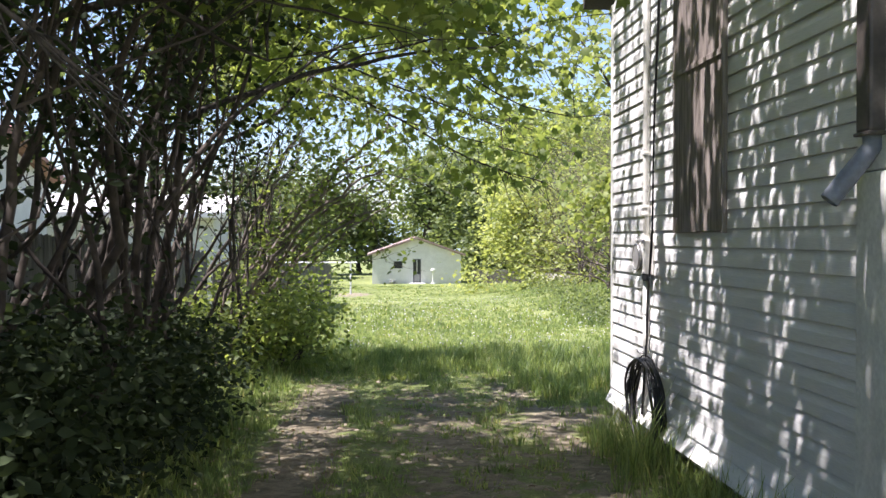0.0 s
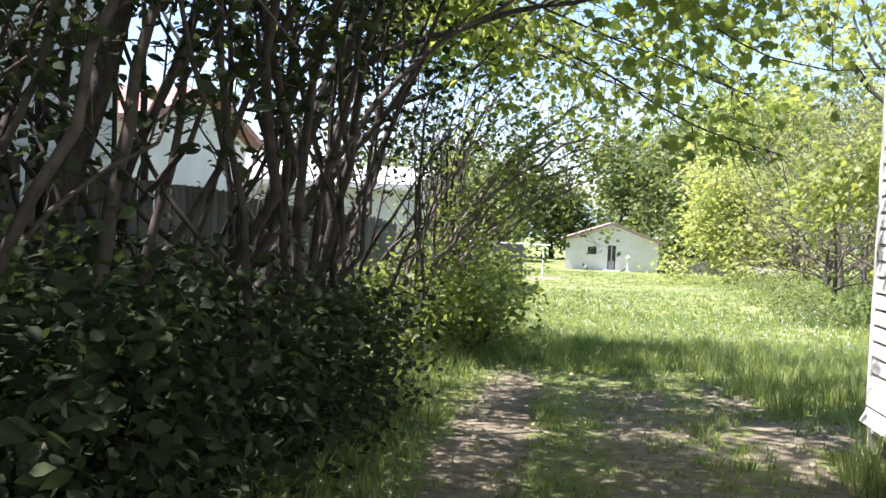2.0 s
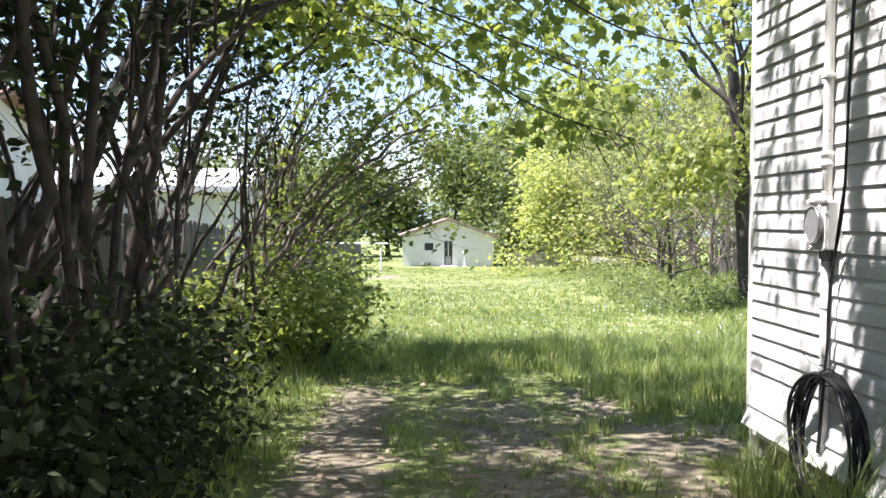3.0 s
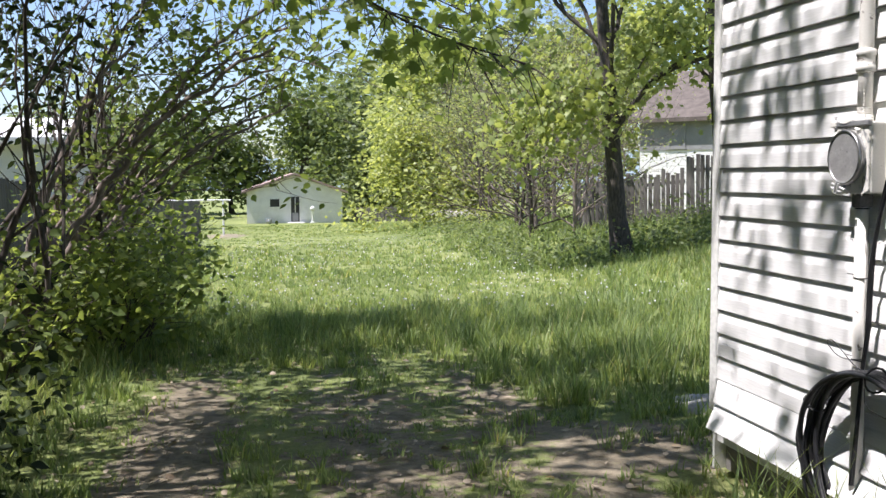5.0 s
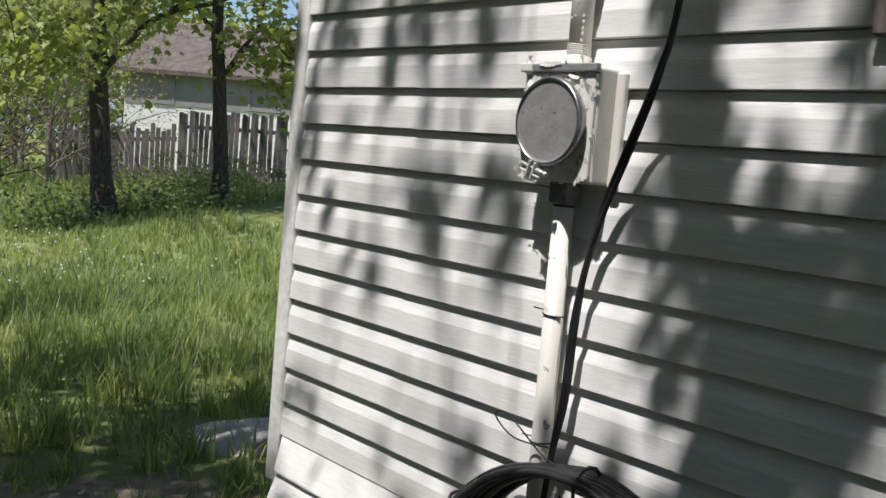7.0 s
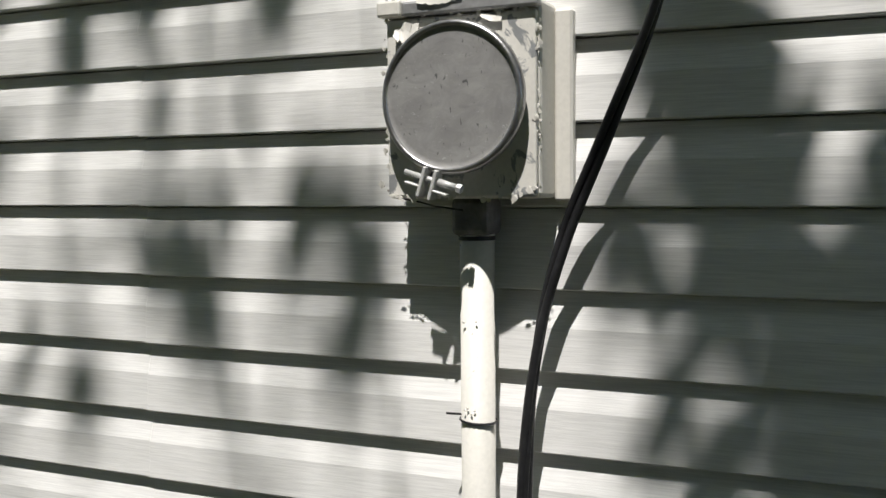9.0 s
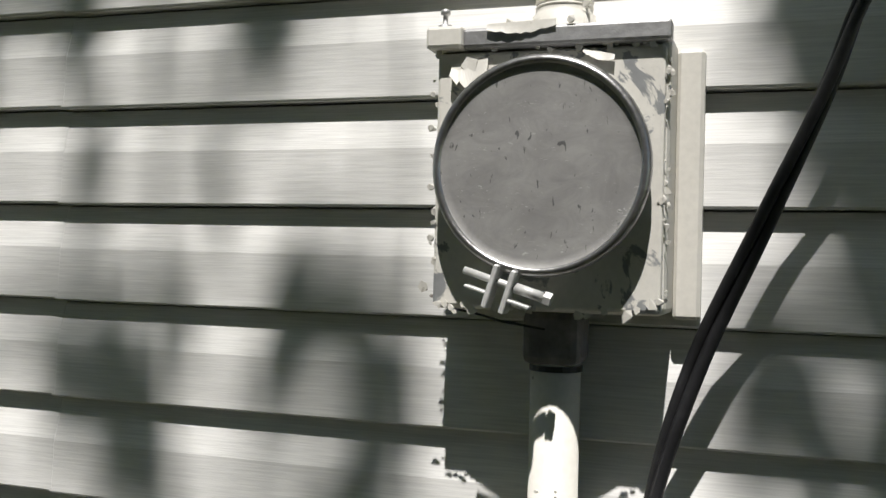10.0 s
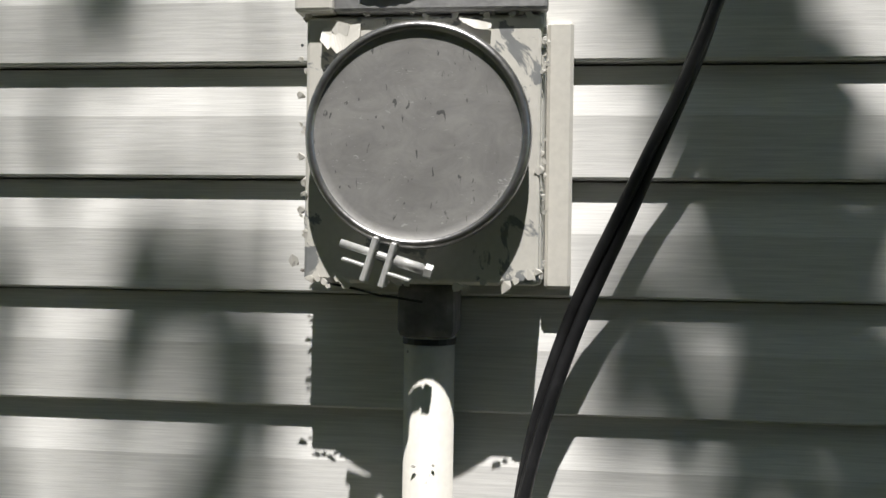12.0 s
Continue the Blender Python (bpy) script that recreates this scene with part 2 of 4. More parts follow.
def lathe(profile, n=48, axis="X", closed=False):
    """Turns (radius, height) round an axis: heights run along -x, or along z."""
    bm = bmesh.new()
    rings = []
    for r, h in profile:
        ring = []
        for k in range(n):
            a = 2 * math.pi * k / n
            c, s = r * math.cos(a), r * math.sin(a)
            ring.append(bm.verts.new((-h, c, s) if axis == "X" else (c, s, h)))
        rings.append(ring)
    for a, b in zip(rings, rings[1:]):
        for k in range(n):
            bm.faces.new((a[k], a[(k + 1) % n], b[(k + 1) % n], b[k]))
    if closed:
        bm.faces.new(rings[-1])
    return bm


def smoothstep(a, b, x):
    u = min(1.0, max(0.0, (x - a) / (b - a)))
    return u * u * (3 - 2 * u)


def land(x, y):
    """Height of the ground."""
    fall = -0.0282 * max(0.0, y + 1) if y > -1 else -0.02 * (y + 1)
    if y > 60:
        fall = -0.0282 * 61 - 0.01 * (y - 60)
    if y < -8:
        fall = 0.14
    level = 1 - 0.8 * smoothstep(1.5, 6, x) * (1 - smoothstep(15, 45, y))
    rise = 0.42 * smoothstep(3, 9, x) * smoothstep(3, 9, y) * (1 - smoothstep(20, 42, y))
    return fall * level + rise + 0.03 * noise.noise((x * 0.7, y * 0.7, 3.1))


# ---- ground ----
def bare_amount(x, y):
    """Where feet and wheels have worn the grass thin."""
    track = max(math.exp(-((x + 2.4) / 0.36) ** 2), 0.8 * math.exp(-((x + 0.55) / 0.36) ** 2))
    centre = 0.48 * math.exp(-((x + 1.35) / 0.9) ** 2)
    corner = 0.7 * math.exp(-((x + 0.1) / 0.5) ** 2 - ((y - 0.5) / 0.7) ** 2)
    gravel = 0.95 * math.exp(-((x + 3.0) / 1.2) ** 2 - ((y - 36) / 3) ** 2)
    return max(gravel, corner, max(0.68 * track, centre) * smoothstep(-9, -6, y) * (1 - smoothstep(1.5, 5.5, y)))


def build_ground():
    bm = bmesh.new()
    def line(near, step, far, growth):
        out, p, s = [], near, step
        while p < far:
            out.append(p)
            if p > 12:
                s *= growth
            p += s
        return out + [far]
    xs = [-a for a in line(6, 0.5, 900, 1.25)[::-1]] + list(np.arange(-5.75, 6, 0.25)) + line(6, 0.5, 900, 1.25)
    ys = [-a for a in line(10, 0.8, 900, 1.3)[::-1]] + list(np.arange(-9.75, 14, 0.25)) + line(14, 0.5, 1500, 1.2)
    grid = [[bm.verts.new((x, y, land(x, y))) for x in xs] for y in ys]
    for a, b in zip(grid, grid[1:]):
        for i in range(len(xs) - 1):
            bm.faces.new((a[i], a[i + 1], b[i + 1], b[i]))
    ob = tagged(part("ground", bm, M["ground"], smooth=True), "grassy yard with worn bare earth wheel tracks", "ground", kind="structure")
    att = ob.data.attributes.new("bare", "FLOAT", "POINT")
    att.data.foreach_set("value", [1.12 * bare_amount(v.co.x, v.co.y) for v in ob.data.vertices])


build_ground()

# ---- house ----
STEP, Z0, HOUSE_Y0 = 0.1016, 1.2, -4.1
wall = thing("wall_west", "old house wall clad in off-white horizontal vinyl siding", "wall", kind="structure")
part("sheathing", box((0.012, HOUSE_Y0, 0.1), (0.2, -0.02, 3.43)), M["trim"], wall)
part("foundation", box((0.05, HOUSE_Y0, -0.4), (0.25, -0.03, 0.2)), M["foundation"], wall, "dark concrete foundation")


def siding_board(y0, y1):
    """One course: rounded butt that hooks under, stepped face leaning back to the top."""
    prof = [(0.010, 0.0), (-0.0155, 0.0), (-0.017, 0.002), (-0.0165, 0.010), (-0.0145, 0.055), (-0.002, 0.0995), (0.010, 0.0995)]
    bm = bmesh.new()
    a = [bm.verts.new((x, y0, z)) for x, z in prof]
    b = [bm.verts.new((x, y1, z)) for x, z in prof]
    for i in range(len(prof) - 1):
        bm.faces.new((a[i], a[i + 1], b[i + 1], b[i]))
    bm.faces.new(a[::-1])
    bm.faces.new(b)
    return mesh_of("siding_board", bm, M["siding"])


far_board, near_board = siding_board(-0.58, -0.055), siding_board(HOUSE_Y0, -0.577)
for k in range(-8, 22):
    for me, dz in ((far_board, 0.0), (near_board, -0.0015)):
        ob = new("siding_board", me)
        ob.parent = wall
        ob.location = (0, 0, Z0 + STEP * k + dz)
part("corner_trim", box((-0.022, -0.062, 0.24), (0.012, 0.0, 3.3), 0.006, 2), M["trim"], wall, "white vinyl corner post")
part("end_wall", box((0.0, -0.018, -0.3), (6.0, 0.0, 3.25)), M["trim"], wall)
part("rear_wall", box((0.05, -12, -0.3), (0.2, HOUSE_Y0 - 0.1, 5.0)), M["trim"], wall)
bm = bmesh.new()
for i, (x, z) in enumerate(((-0.012, 0.392), (-0.043, 0.291), (-0.043, 0.286), (-0.026, 0.284), (-0.085, 0.185), (-0.08, 0.18), (-0.012, 0.278), (0.0, 0.38))):
    bm.verts.new((x, -0.07 + 0.5 * (x + 0.014), z)), bm.verts.new((x, HOUSE_Y0, z))
bm.verts.ensure_lookup_table()
for i in range(8):
    j = (i + 1) % 8
    bm.faces.new([bm.verts[n] for n in (2 * i, 2 * j, 2 * j + 1, 2 * i + 1)])
part("skirt", bm, M["siding"], wall, "flared bottom course of siding")


# ---- far buildings ----
def gable_house(name, label, x0, x1, y0, y1, z0, eave, ridge, wall_mat, roof_mat, along="y"):
    h = thing(name, label, "house", (x0, y0, z0))
    w, d = x1 - x0, y1 - y0
    bm = bmesh.new()
    if along == "y":
        front = [(0, 0, 0), (w, 0, 0), (w, 0, eave), (w / 2, 0, ridge), (0, 0, eave)]
        back = [(x, d, z) for x, y, z in front]
    else:
        front = [(0, 0, 0), (0, d, 0), (0, d, eave), (0, d / 2, ridge), (0, 0, eave)]
        back = [(w, y, z) for x, y, z in front]
    a, b = [bm.verts.new(p) for p in front], [bm.verts.new(p) for p in back]
    bm.faces.new(a), bm.faces.new(b[::-1])
    for i in range(5):
        bm.faces.new((a[i], a[(i + 1) % 5], b[(i + 1) % 5], b[i]))
    bmesh.ops.recalc_face_normals(bm, faces=bm.faces)
    part("wall", bm, wall_mat, h)
    over, th = 0.35, 0.14
    for s in (-1, 1):
        bm = bmesh.new()
        half = (w if along == "y" else d) / 2
        slope = (ridge - eave) / half
        pr = [(0, ridge + 0.03), (s * (half + over), eave - slope * over + 0.03), (s * (half + over), eave - slope * over + 0.03 + th), (0, ridge + 0.03 + th)]
        ln = (-over, (d if along == "y" else w) + over)
        v = [[bm.verts.new((half + p, l, z) if along == "y" else (l, half + p, z)) for p, z in pr] for l in ln]
        bm.faces.new(v[0]), bm.faces.new(v[1][::-1])
        for i in range(4):
            bm.faces.new((v[0][i], v[0][(i + 1) % 4], v[1][(i + 1) % 4], v[1][i]))
        bmesh.ops.recalc_face_normals(bm, faces=bm.faces)
        part("roof", bm, roof_mat, h)
    return h


SHED_Y = 62.0


# ---- on the house wall ----
MY, MZ = -1.12, 1.328                 # centre of the meter cover
RNG = random.Random(3)


def spun(bm, turn):
    bmesh.ops.transform(bm, matrix=turn, verts=bm.verts)
    return bm


def flakes(name, parent, spots, mat, label=""):
    """Curled chips of old paint: spots are (x, y, z, size, up or out)."""
    bm = bmesh.new()
    for x, y, z, s, way in spots:
        n = RNG.randint(5, 7)
        ring = []
        for i in range(n):
            a, r = 2 * math.pi * i / n, s * RNG.uniform(0.45, 1.0)
            u, w = r * math.cos(a), r * math.sin(a)
            lift = -0.22 * u * u / s - 0.001
            ring.append((x + lift + (0 if way == "flat" else -0.3 * w * (1 if w < 0 else -0.4)), y + u, z + w))
        vs = [bm.verts.new(p) for p in ring]
        f = bm.faces.new(vs)
        ext = bmesh.ops.extrude_face_region(bm, geom=[f])
        bmesh.ops.translate(bm, vec=(-0.0007, 0, 0), verts=[v for v in ext["geom"] if isinstance(v, bmesh.types.BMVert)])
    return tagged(part(name, bm, mat, parent, label), kind="stuff")


def curled_sheet(start, along, down, width, drop, curl):
    """A torn strip of paint: held at its upper edge, its ragged lower edge curling outwards."""
    bm = bmesh.new()
    a, d, rows = Vector(along).normalized(), Vector(down).normalized(), []
    n = 14
    for i in range(n + 1):
        u = i / n
        long = drop * (0.55 + 0.45 * math.sin(math.pi * u)) * RNG.uniform(0.85, 1.08)
        col = []
        for k in range(4):
            w = k / 3
            p = Vector(start) + a * (width * u) + d * (long * w) + Vector((-curl * drop * w * w * (0.5 + 0.5 * math.sin(5 * u + 1)), 0, 0))
            col.append(bm.verts.new(p))
        rows.append(col)
    for p, q in zip(rows, rows[1:]):
        for k in range(3):
            bm.faces.new((p[k], p[k + 1], q[k + 1], q[k]))
    ext = bmesh.ops.extrude_face_region(bm, geom=list(bm.faces))
    bmesh.ops.translate(bm, vec=(-0.0006, 0, 0), verts=[v for v in ext["geom"] if isinstance(v, bmesh.types.BMVert)])
    bmesh.ops.recalc_face_normals(bm, faces=bm.faces)
    return bm


def build_meter():
    t = thing("meter_socket", "old electric meter socket with steel blank cover and flaking white paint", "meter box", (0, MY, MZ))
    # box with a raised, rounded front cover
    bm = box((-0.078, -0.098, -0.118), (-0.012, 0.098, 0.112), 0.006, 2)
    part("body", bm, M["paint_grey"], t, "flaking white painted steel box")
    part("front_cover", box((-0.086, -0.0955, -0.116), (-0.077, 0.0955, 0.098), 0.003, 2), M["peeling"], t, "front plate with worn white paint")
    part("top_lip", box((-0.0935, -0.1, 0.1), (-0.0775, 0.072, 0.117), 0.003, 2), M["steel"], t, "bare grey steel top lip")
    part("side_panel", box((-0.030, -0.121, -0.122), (-0.0135, -0.0985, 0.105), 0.003, 1), M["paint_grey"], t)
    part("cover_neck", lathe([(0.082, 0.083), (0.082, 0.104)], 56), M["steel"], t, smooth=True)
    ring = lathe([(0.0835, 0.098), (0.0885, 0.100), (0.0895, 0.106), (0.0885, 0.1125), (0.0855, 0.1155), (0.0825, 0.1148), (0.0815, 0.1118)], 72)
    part("ring", ring, M["bright_steel"], t, "shiny worn clamp ring", smooth=True)
    part("cover_disc", lathe([(0.0818, 0.1125), (0.0795, 0.1115), (0.075, 0.1112), (0.04, 0.1122), (0.002, 0.1124)], 72, closed=True), M["disc"], t, "scratched dull grey steel disc", smooth=True)
    # clamp under the ring: two tilted brackets with a screw through both
    clamp = new("clamp")
    clamp.parent = t
    axis = Matrix.Translation((0, 0.0275, -0.0985)) @ Matrix.Rotation(radians(17), 4, "X")
    for side in (1, -1):
        bm = bmesh.new()
        add_box(bm, (-0.121, side * 0.0075 - 0.0022, -0.019), (-0.103, side * 0.0075 + 0.0022, 0.017), 0.0008)
        add_box(bm, (-0.121, min(side * 0.0096, side * 0.028), -0.0085), (-0.107, max(side * 0.0096, side * 0.028), -0.0058), 0.0007)
        part("bracket", spun(bm, axis), M["clamp"], clamp)
    part("screw", spun(tube([(-0.113, 0.034, 0.004), (-0.113, -0.036, 0.004)], 0.0032, 14), axis), M["clamp"], clamp, smooth=True)
    part("screw_head", spun(tube([(-0.113, -0.036, 0.004), (-0.113, -0.042, 0.004)], 0.0058, 6), axis), M["clamp"], clamp)
    part("sleeve", spun(tube([(-0.113, -0.011, 0.004), (-0.113, -0.034, 0.004)], 0.0044, 14), axis), M["clamp"], clamp, smooth=True)
    # latch block and its screw on the top edge
    part("latch_block", box((-0.098, 0.071, 0.1), (-0.07, 0.103, 0.119), 0.003, 2), M["paint_grey"], t)
    part("latch_screw", lathe([(0.006, 0.119), (0.006, 0.122), (0.0022, 0.1225), (0.0022, 0.131), (0.0042, 0.1315), (0.0042, 0.135), (0.001, 0.1365)], 12, "Z"), M["steel"], t, smooth=True).location = (-0.085, 0.09, 0)
    # seal wire hanging under the box
    pts = [(-0.086 + 0.006 * math.sin(i), 0.075 - 0.011 * i, -0.118 - 0.0022 * i * (1 if i < 5 else 0.9)) for i in range(8)]
    part("seal_wire", tube(pts, 0.0011, 5), M["rubber"], t)
    spots = []
    for i in range(46):
        y = RNG.uniform(-0.098, 0.098)
        spots.append((-0.087, y, RNG.choice((-0.117, -0.116, 0.1)) + RNG.uniform(-0.003, 0.004), RNG.uniform(0.0015, 0.005), "flat"))
    for i in range(50):
        z = RNG.uniform(-0.116, 0.1)
        spots.append((-0.084 + RNG.uniform(-0.003, 0.006), RNG.choice((-0.097, -0.097, 0.0975)) + RNG.uniform(-0.003, 0.003), z, RNG.uniform(0.0015, 0.005), "out"))
    spots += [(-0.088, 0.066, 0.086, 0.011, "flat"), (-0.093, 0.03, 0.117, 0.007, "out"), (-0.093, 0.008, 0.118, 0.006, "out"), (-0.093, -0.02, 0.119, 0.005, "out"),
              (-0.087, -0.035, 0.09, 0.008, "flat"), (-0.087, 0.103, -0.1, 0.006, "out"), (-0.0875, -0.088, -0.108, 0.007, "flat"),
              (-0.088, -0.07, -0.118, 0.008, "out"), (-0.087, -0.03, -0.119, 0.007, "out"), (-0.087, 0.06, -0.119, 0.006, "out")]
    flakes("flaking_paint", t, spots, M["paint_grey"], "curled chips of white paint")
    part("paint_sheet", curled_sheet((-0.0945, 0.05, 0.119), (0, -1, 0.03), (-0.05, 0, -1), 0.058, 0.010, 0.15), M["paint_grey"], t, "sheet of white paint curling off the lip")
    part("paint_sheet", curled_sheet((-0.0885, 0.082, 0.088), (0, -1, 0.12), (-0.1, 0, -1), 0.032, 0.022, 0.25), M["paint_grey"], t, "loose flap of white paint")
    part("paint_sheet", curled_sheet((-0.0885, -0.03, 0.097), (0, -1, -0.25), (-0.2, 0, -1), 0.026, 0.008, 0.6), M["paint_grey"], t, "loose flap of white paint")
    return t


def build_conduit():
    y = MY - 0.003
    t = thing("conduit", "white painted electrical conduit with chipped paint on the siding", "pipe", (-0.041, y, 0))
    part("lower_pipe", tube([(0, 0, 0.12), (0, 0, 1.19)], 0.0215, 24), M["paint_grey"], t, smooth=True)
    bm = bmesh.new()
    add_box(bm, (-0.0265, -0.0245, 1.165), (0.024, 0.0245, 1.211), 0.007, 2)
    part("hub", bm, M["hub"], t, "squared hub under the meter box")
    part("hub_gap", tube([(0, 0, 1.159), (0, 0, 1.164)], 0.0228, 20), M["rubber"], t)
    part("upper_hub", lathe([(0.0275, 1.435), (0.0275, 1.462), (0.0245, 1.464), (0.0245, 1.468)], 24, "Z"), M["paint_grey"], t, smooth=True)
    thread = lathe([p for i in range(6) for p in ((0.0235, 1.468 + 0.004 * i), (0.0252, 1.470 + 0.004 * i))], 24, "Z")
    part("thread", thread, M["paint_grey"], t, "bare pipe thread")
    part("upper_pipe", tube([(0, 0, 1.44), (0, 0, 1.62), (0.002, 0.0, 2.4), (0, 0.004, 4.6)], 0.0235, 24), M["paint_grey"], t, smooth=True)
    part("coupling", lathe([(0.0235, 1.60), (0.031, 1.603), (0.031, 1.622), (0.028, 1.625), (0.028, 1.652), (0.031, 1.655), (0.031, 1.674), (0.0235, 1.677)], 24, "Z"), M["paint_grey"], t, smooth=True)
    for z, turn in ((0.935, 4), (0.665, -5)):
        pts = [(0.0228 * math.cos(a), 0.0228 * math.sin(a), 0.02 * math.sin(radians(turn)) * math.sin(a)) for a in np.linspace(0, 2 * math.pi, 22)]
        part("tie_wire", tube([(p[0], p[1], p[2] + z) for p in pts] + [(-0.03, 0.03, z + 0.012)], 0.0016, 5), M["rubber"], t, "thin dark tie wire")
    part("pipe_strap", box((-0.026, -0.034, 2.02), (0.03, 0.034, 2.04), 0.003), M["paint_grey"], t)
    spots = [(-0.022, RNG.uniform(-0.012, 0.012), RNG.choice((1.062, 0.95, 1.3 + 0.18, 1.54, 1.57)) + RNG.uniform(-0.005, 0.005), RNG.uniform(0.0015, 0.004), "flat") for i in range(16)]
    spots += [(-0.018, -0.022, 1.47 + 0.012 * i, 0.006, "out") for i in range(7)]
    flakes("flaking_paint", t, spots, M["paint_grey"], "curled chips of white paint")


def smooth_path(pts, n=10):
    """Points along a soft curve through the given ones."""
    p = [Vector(a) for a in pts]
    p = [p[0] * 2 - p[1]] + p + [p[-1] * 2 - p[-2]]
    out = []
    for i in range(1, len(p) - 2):
        for k in range(n):
            u = k / n
            out.append(0.5 * ((2 * p[i]) + (p[i + 1] - p[i - 1]) * u + (2 * p[i - 1] - 5 * p[i] + 4 * p[i + 1] - p[i + 2]) * u * u + (3 * p[i] - p[i - 1] - 3 * p[i + 1] + p[i + 2]) * u ** 3))
    return out + [p[-2]]


def build_cables():
    t = thing("service_cable", "pair of thick black cables running up the siding", "cable", (0, 0, 0))
    core = smooth_path([(-0.075, MY - 0.03, 0.25), (-0.055, -1.165, 0.62), (-0.05, -1.183, 0.77), (-0.05, -1.19, 0.92), (-0.05, -1.206, 1.05), (-0.052, -1.24, 1.17), (-0.058, -1.292, 1.29), (-0.066, -1.35, 1.43), (-0.07, -1.387, 1.59), (-0.075, -1.44, 2.2), (-0.08, -1.55, 2.85), (-0.1, -1.74, 3.6)])
    for k, (r, off) in enumerate(((0.0057, 0.0), (0.005, 3.1), (0.003, 1.4))):
        pts = [p + Vector((0.004 * math.cos(off + i * 0.09), 0.005 * math.sin(off + i * 0.09), 0)) for i, p in enumerate(core)]
        part("cable_strand", tube(pts, r, 10), M["rubber"], t, smooth=True)
    # coil hung on the conduit
    t = thing("cable_coil", "hanging coil of black cable tied to the conduit", "cable", (-0.09, -1.29, 0.32))
    for k in range(13):
        a0, ry, rz = RNG.uniform(0, 6.28), 0.355 + RNG.uniform(-0.03, 0.025), 0.325 + RNG.uniform(-0.028, 0.018)
        dx, dy, dz = RNG.uniform(-0.045, 0.03), RNG.uniform(-0.018, 0.018), 0.0
        pts = []
        for i in range(57):
            a = a0 + 2 * math.pi * i / 56
            lift = 0.325 - rz
            pts.append((dx + 0.012 * math.sin(3 * a + k), dy + ry * math.cos(a) - 0.07 * max(0, -math.sin(a)) * math.cos(a), lift + rz * math.sin(a) + (-0.06 if math.sin(a) < -0.6 else 0) * (-math.sin(a) - 0.6)))
        part("cable_loop", tube(pts, RNG.choice((0.007, 0.008, 0.0095)), 8), M["rubber"], t, smooth=True)
    for a in (1.62, 0.55, 2.6):
        c = Vector((-0.012, 0.37 * math.cos(a), 0.305 * math.sin(a) + 0.008))
        d = Vector((0, math.cos(a), math.sin(a)))
        part("tie", tube([c + 0.04 * (math.cos(b) * d + math.sin(b) * Vector((1, 0, 0))) for b in np.linspace(0, 6.28, 14)], 0.004, 6), M["rubber"], t)
    pts = smooth_path([(0.03, 0.12, 0.345), (0.0, 0.2, 0.35), (-0.02, 0.24, 0.39), (-0.02, 0.2, 0.40), (0.0, 0.1, 0.33), (0.0, 0.0, 0.33)], 6)
    part("loose_wire", tube(pts, 0.0018, 5), M["rubber"], t)
    pts = smooth_path([(0.0, 0.06, 0.27), (-0.01, 0.03, 0.22), (0.0, -0.05, 0.2), (0.02, -0.16, 0.19), (0.03, -0.25, 0.13)], 6)
    part("loose_wire", tube(pts, 0.0018, 5), M["rubber"], t)


def build_window():
    t = thing("window_1", "window closed with weathered grey-brown boards", "window", (0, -1.73, 1.486), kind="structure")
    for y0, y1, z0, z1, dx in ((-0.44, 0.0, 0.0, 0.955, 0), (-0.885, -0.443, 0.004, 0.958, 0.002), (-0.44, 0.0, 0.975, 1.95, -0.002), (-0.885, -0.443, 0.973, 1.95, 0.0)):
        part("board", box((-0.038 + dx, y0, z0), (-0.013, y1, z1), 0.003), M["board"], t)
    part("window_frame", box((-0.045, -0.905, -0.006), (-0.013, -0.888, 1.95), 0.003), M["board"], t, "thin weathered edge strip")
    part("batten", box((-0.048, -0.885, 0.95), (-0.0405, 0.0, 0.985), 0.003), M["board"], t)


def build_downpipe():
    t = thing("downpipe", "dark brown rain pipe ending in a grey elbow", "downpipe", (-0.055, -4.27, 0))
    part("pipe", box((-0.04, -0.055, 1.84), (0.04, 0.055, 4.7), 0.012, 2), M["pipe_brown"], t)
    part("band", box((-0.045, -0.06, 1.828), (0.045, 0.06, 1.842), 0.003), M["pipe_brown"], t)
    pts = [(0, 0, 1.85), (0, 0, 1.79), (-0.03, 0.01, 1.745), (-0.15, 0.03, 1.59)]
    bm = bmesh.new()
    tube_mesh(bm, pts, 0.036, 18, False)
    tube_mesh(bm, pts[::-1], 0.031, 18, False)
    part("elbow", bm, M["pipe_grey"], t, "grey plastic spout", smooth=True)
    part("strap", box((0.03, 0.125, 1.53), (0.085, 0.17, 1.98), 0.006), M["board"], t, "worn dark wooden cleat")


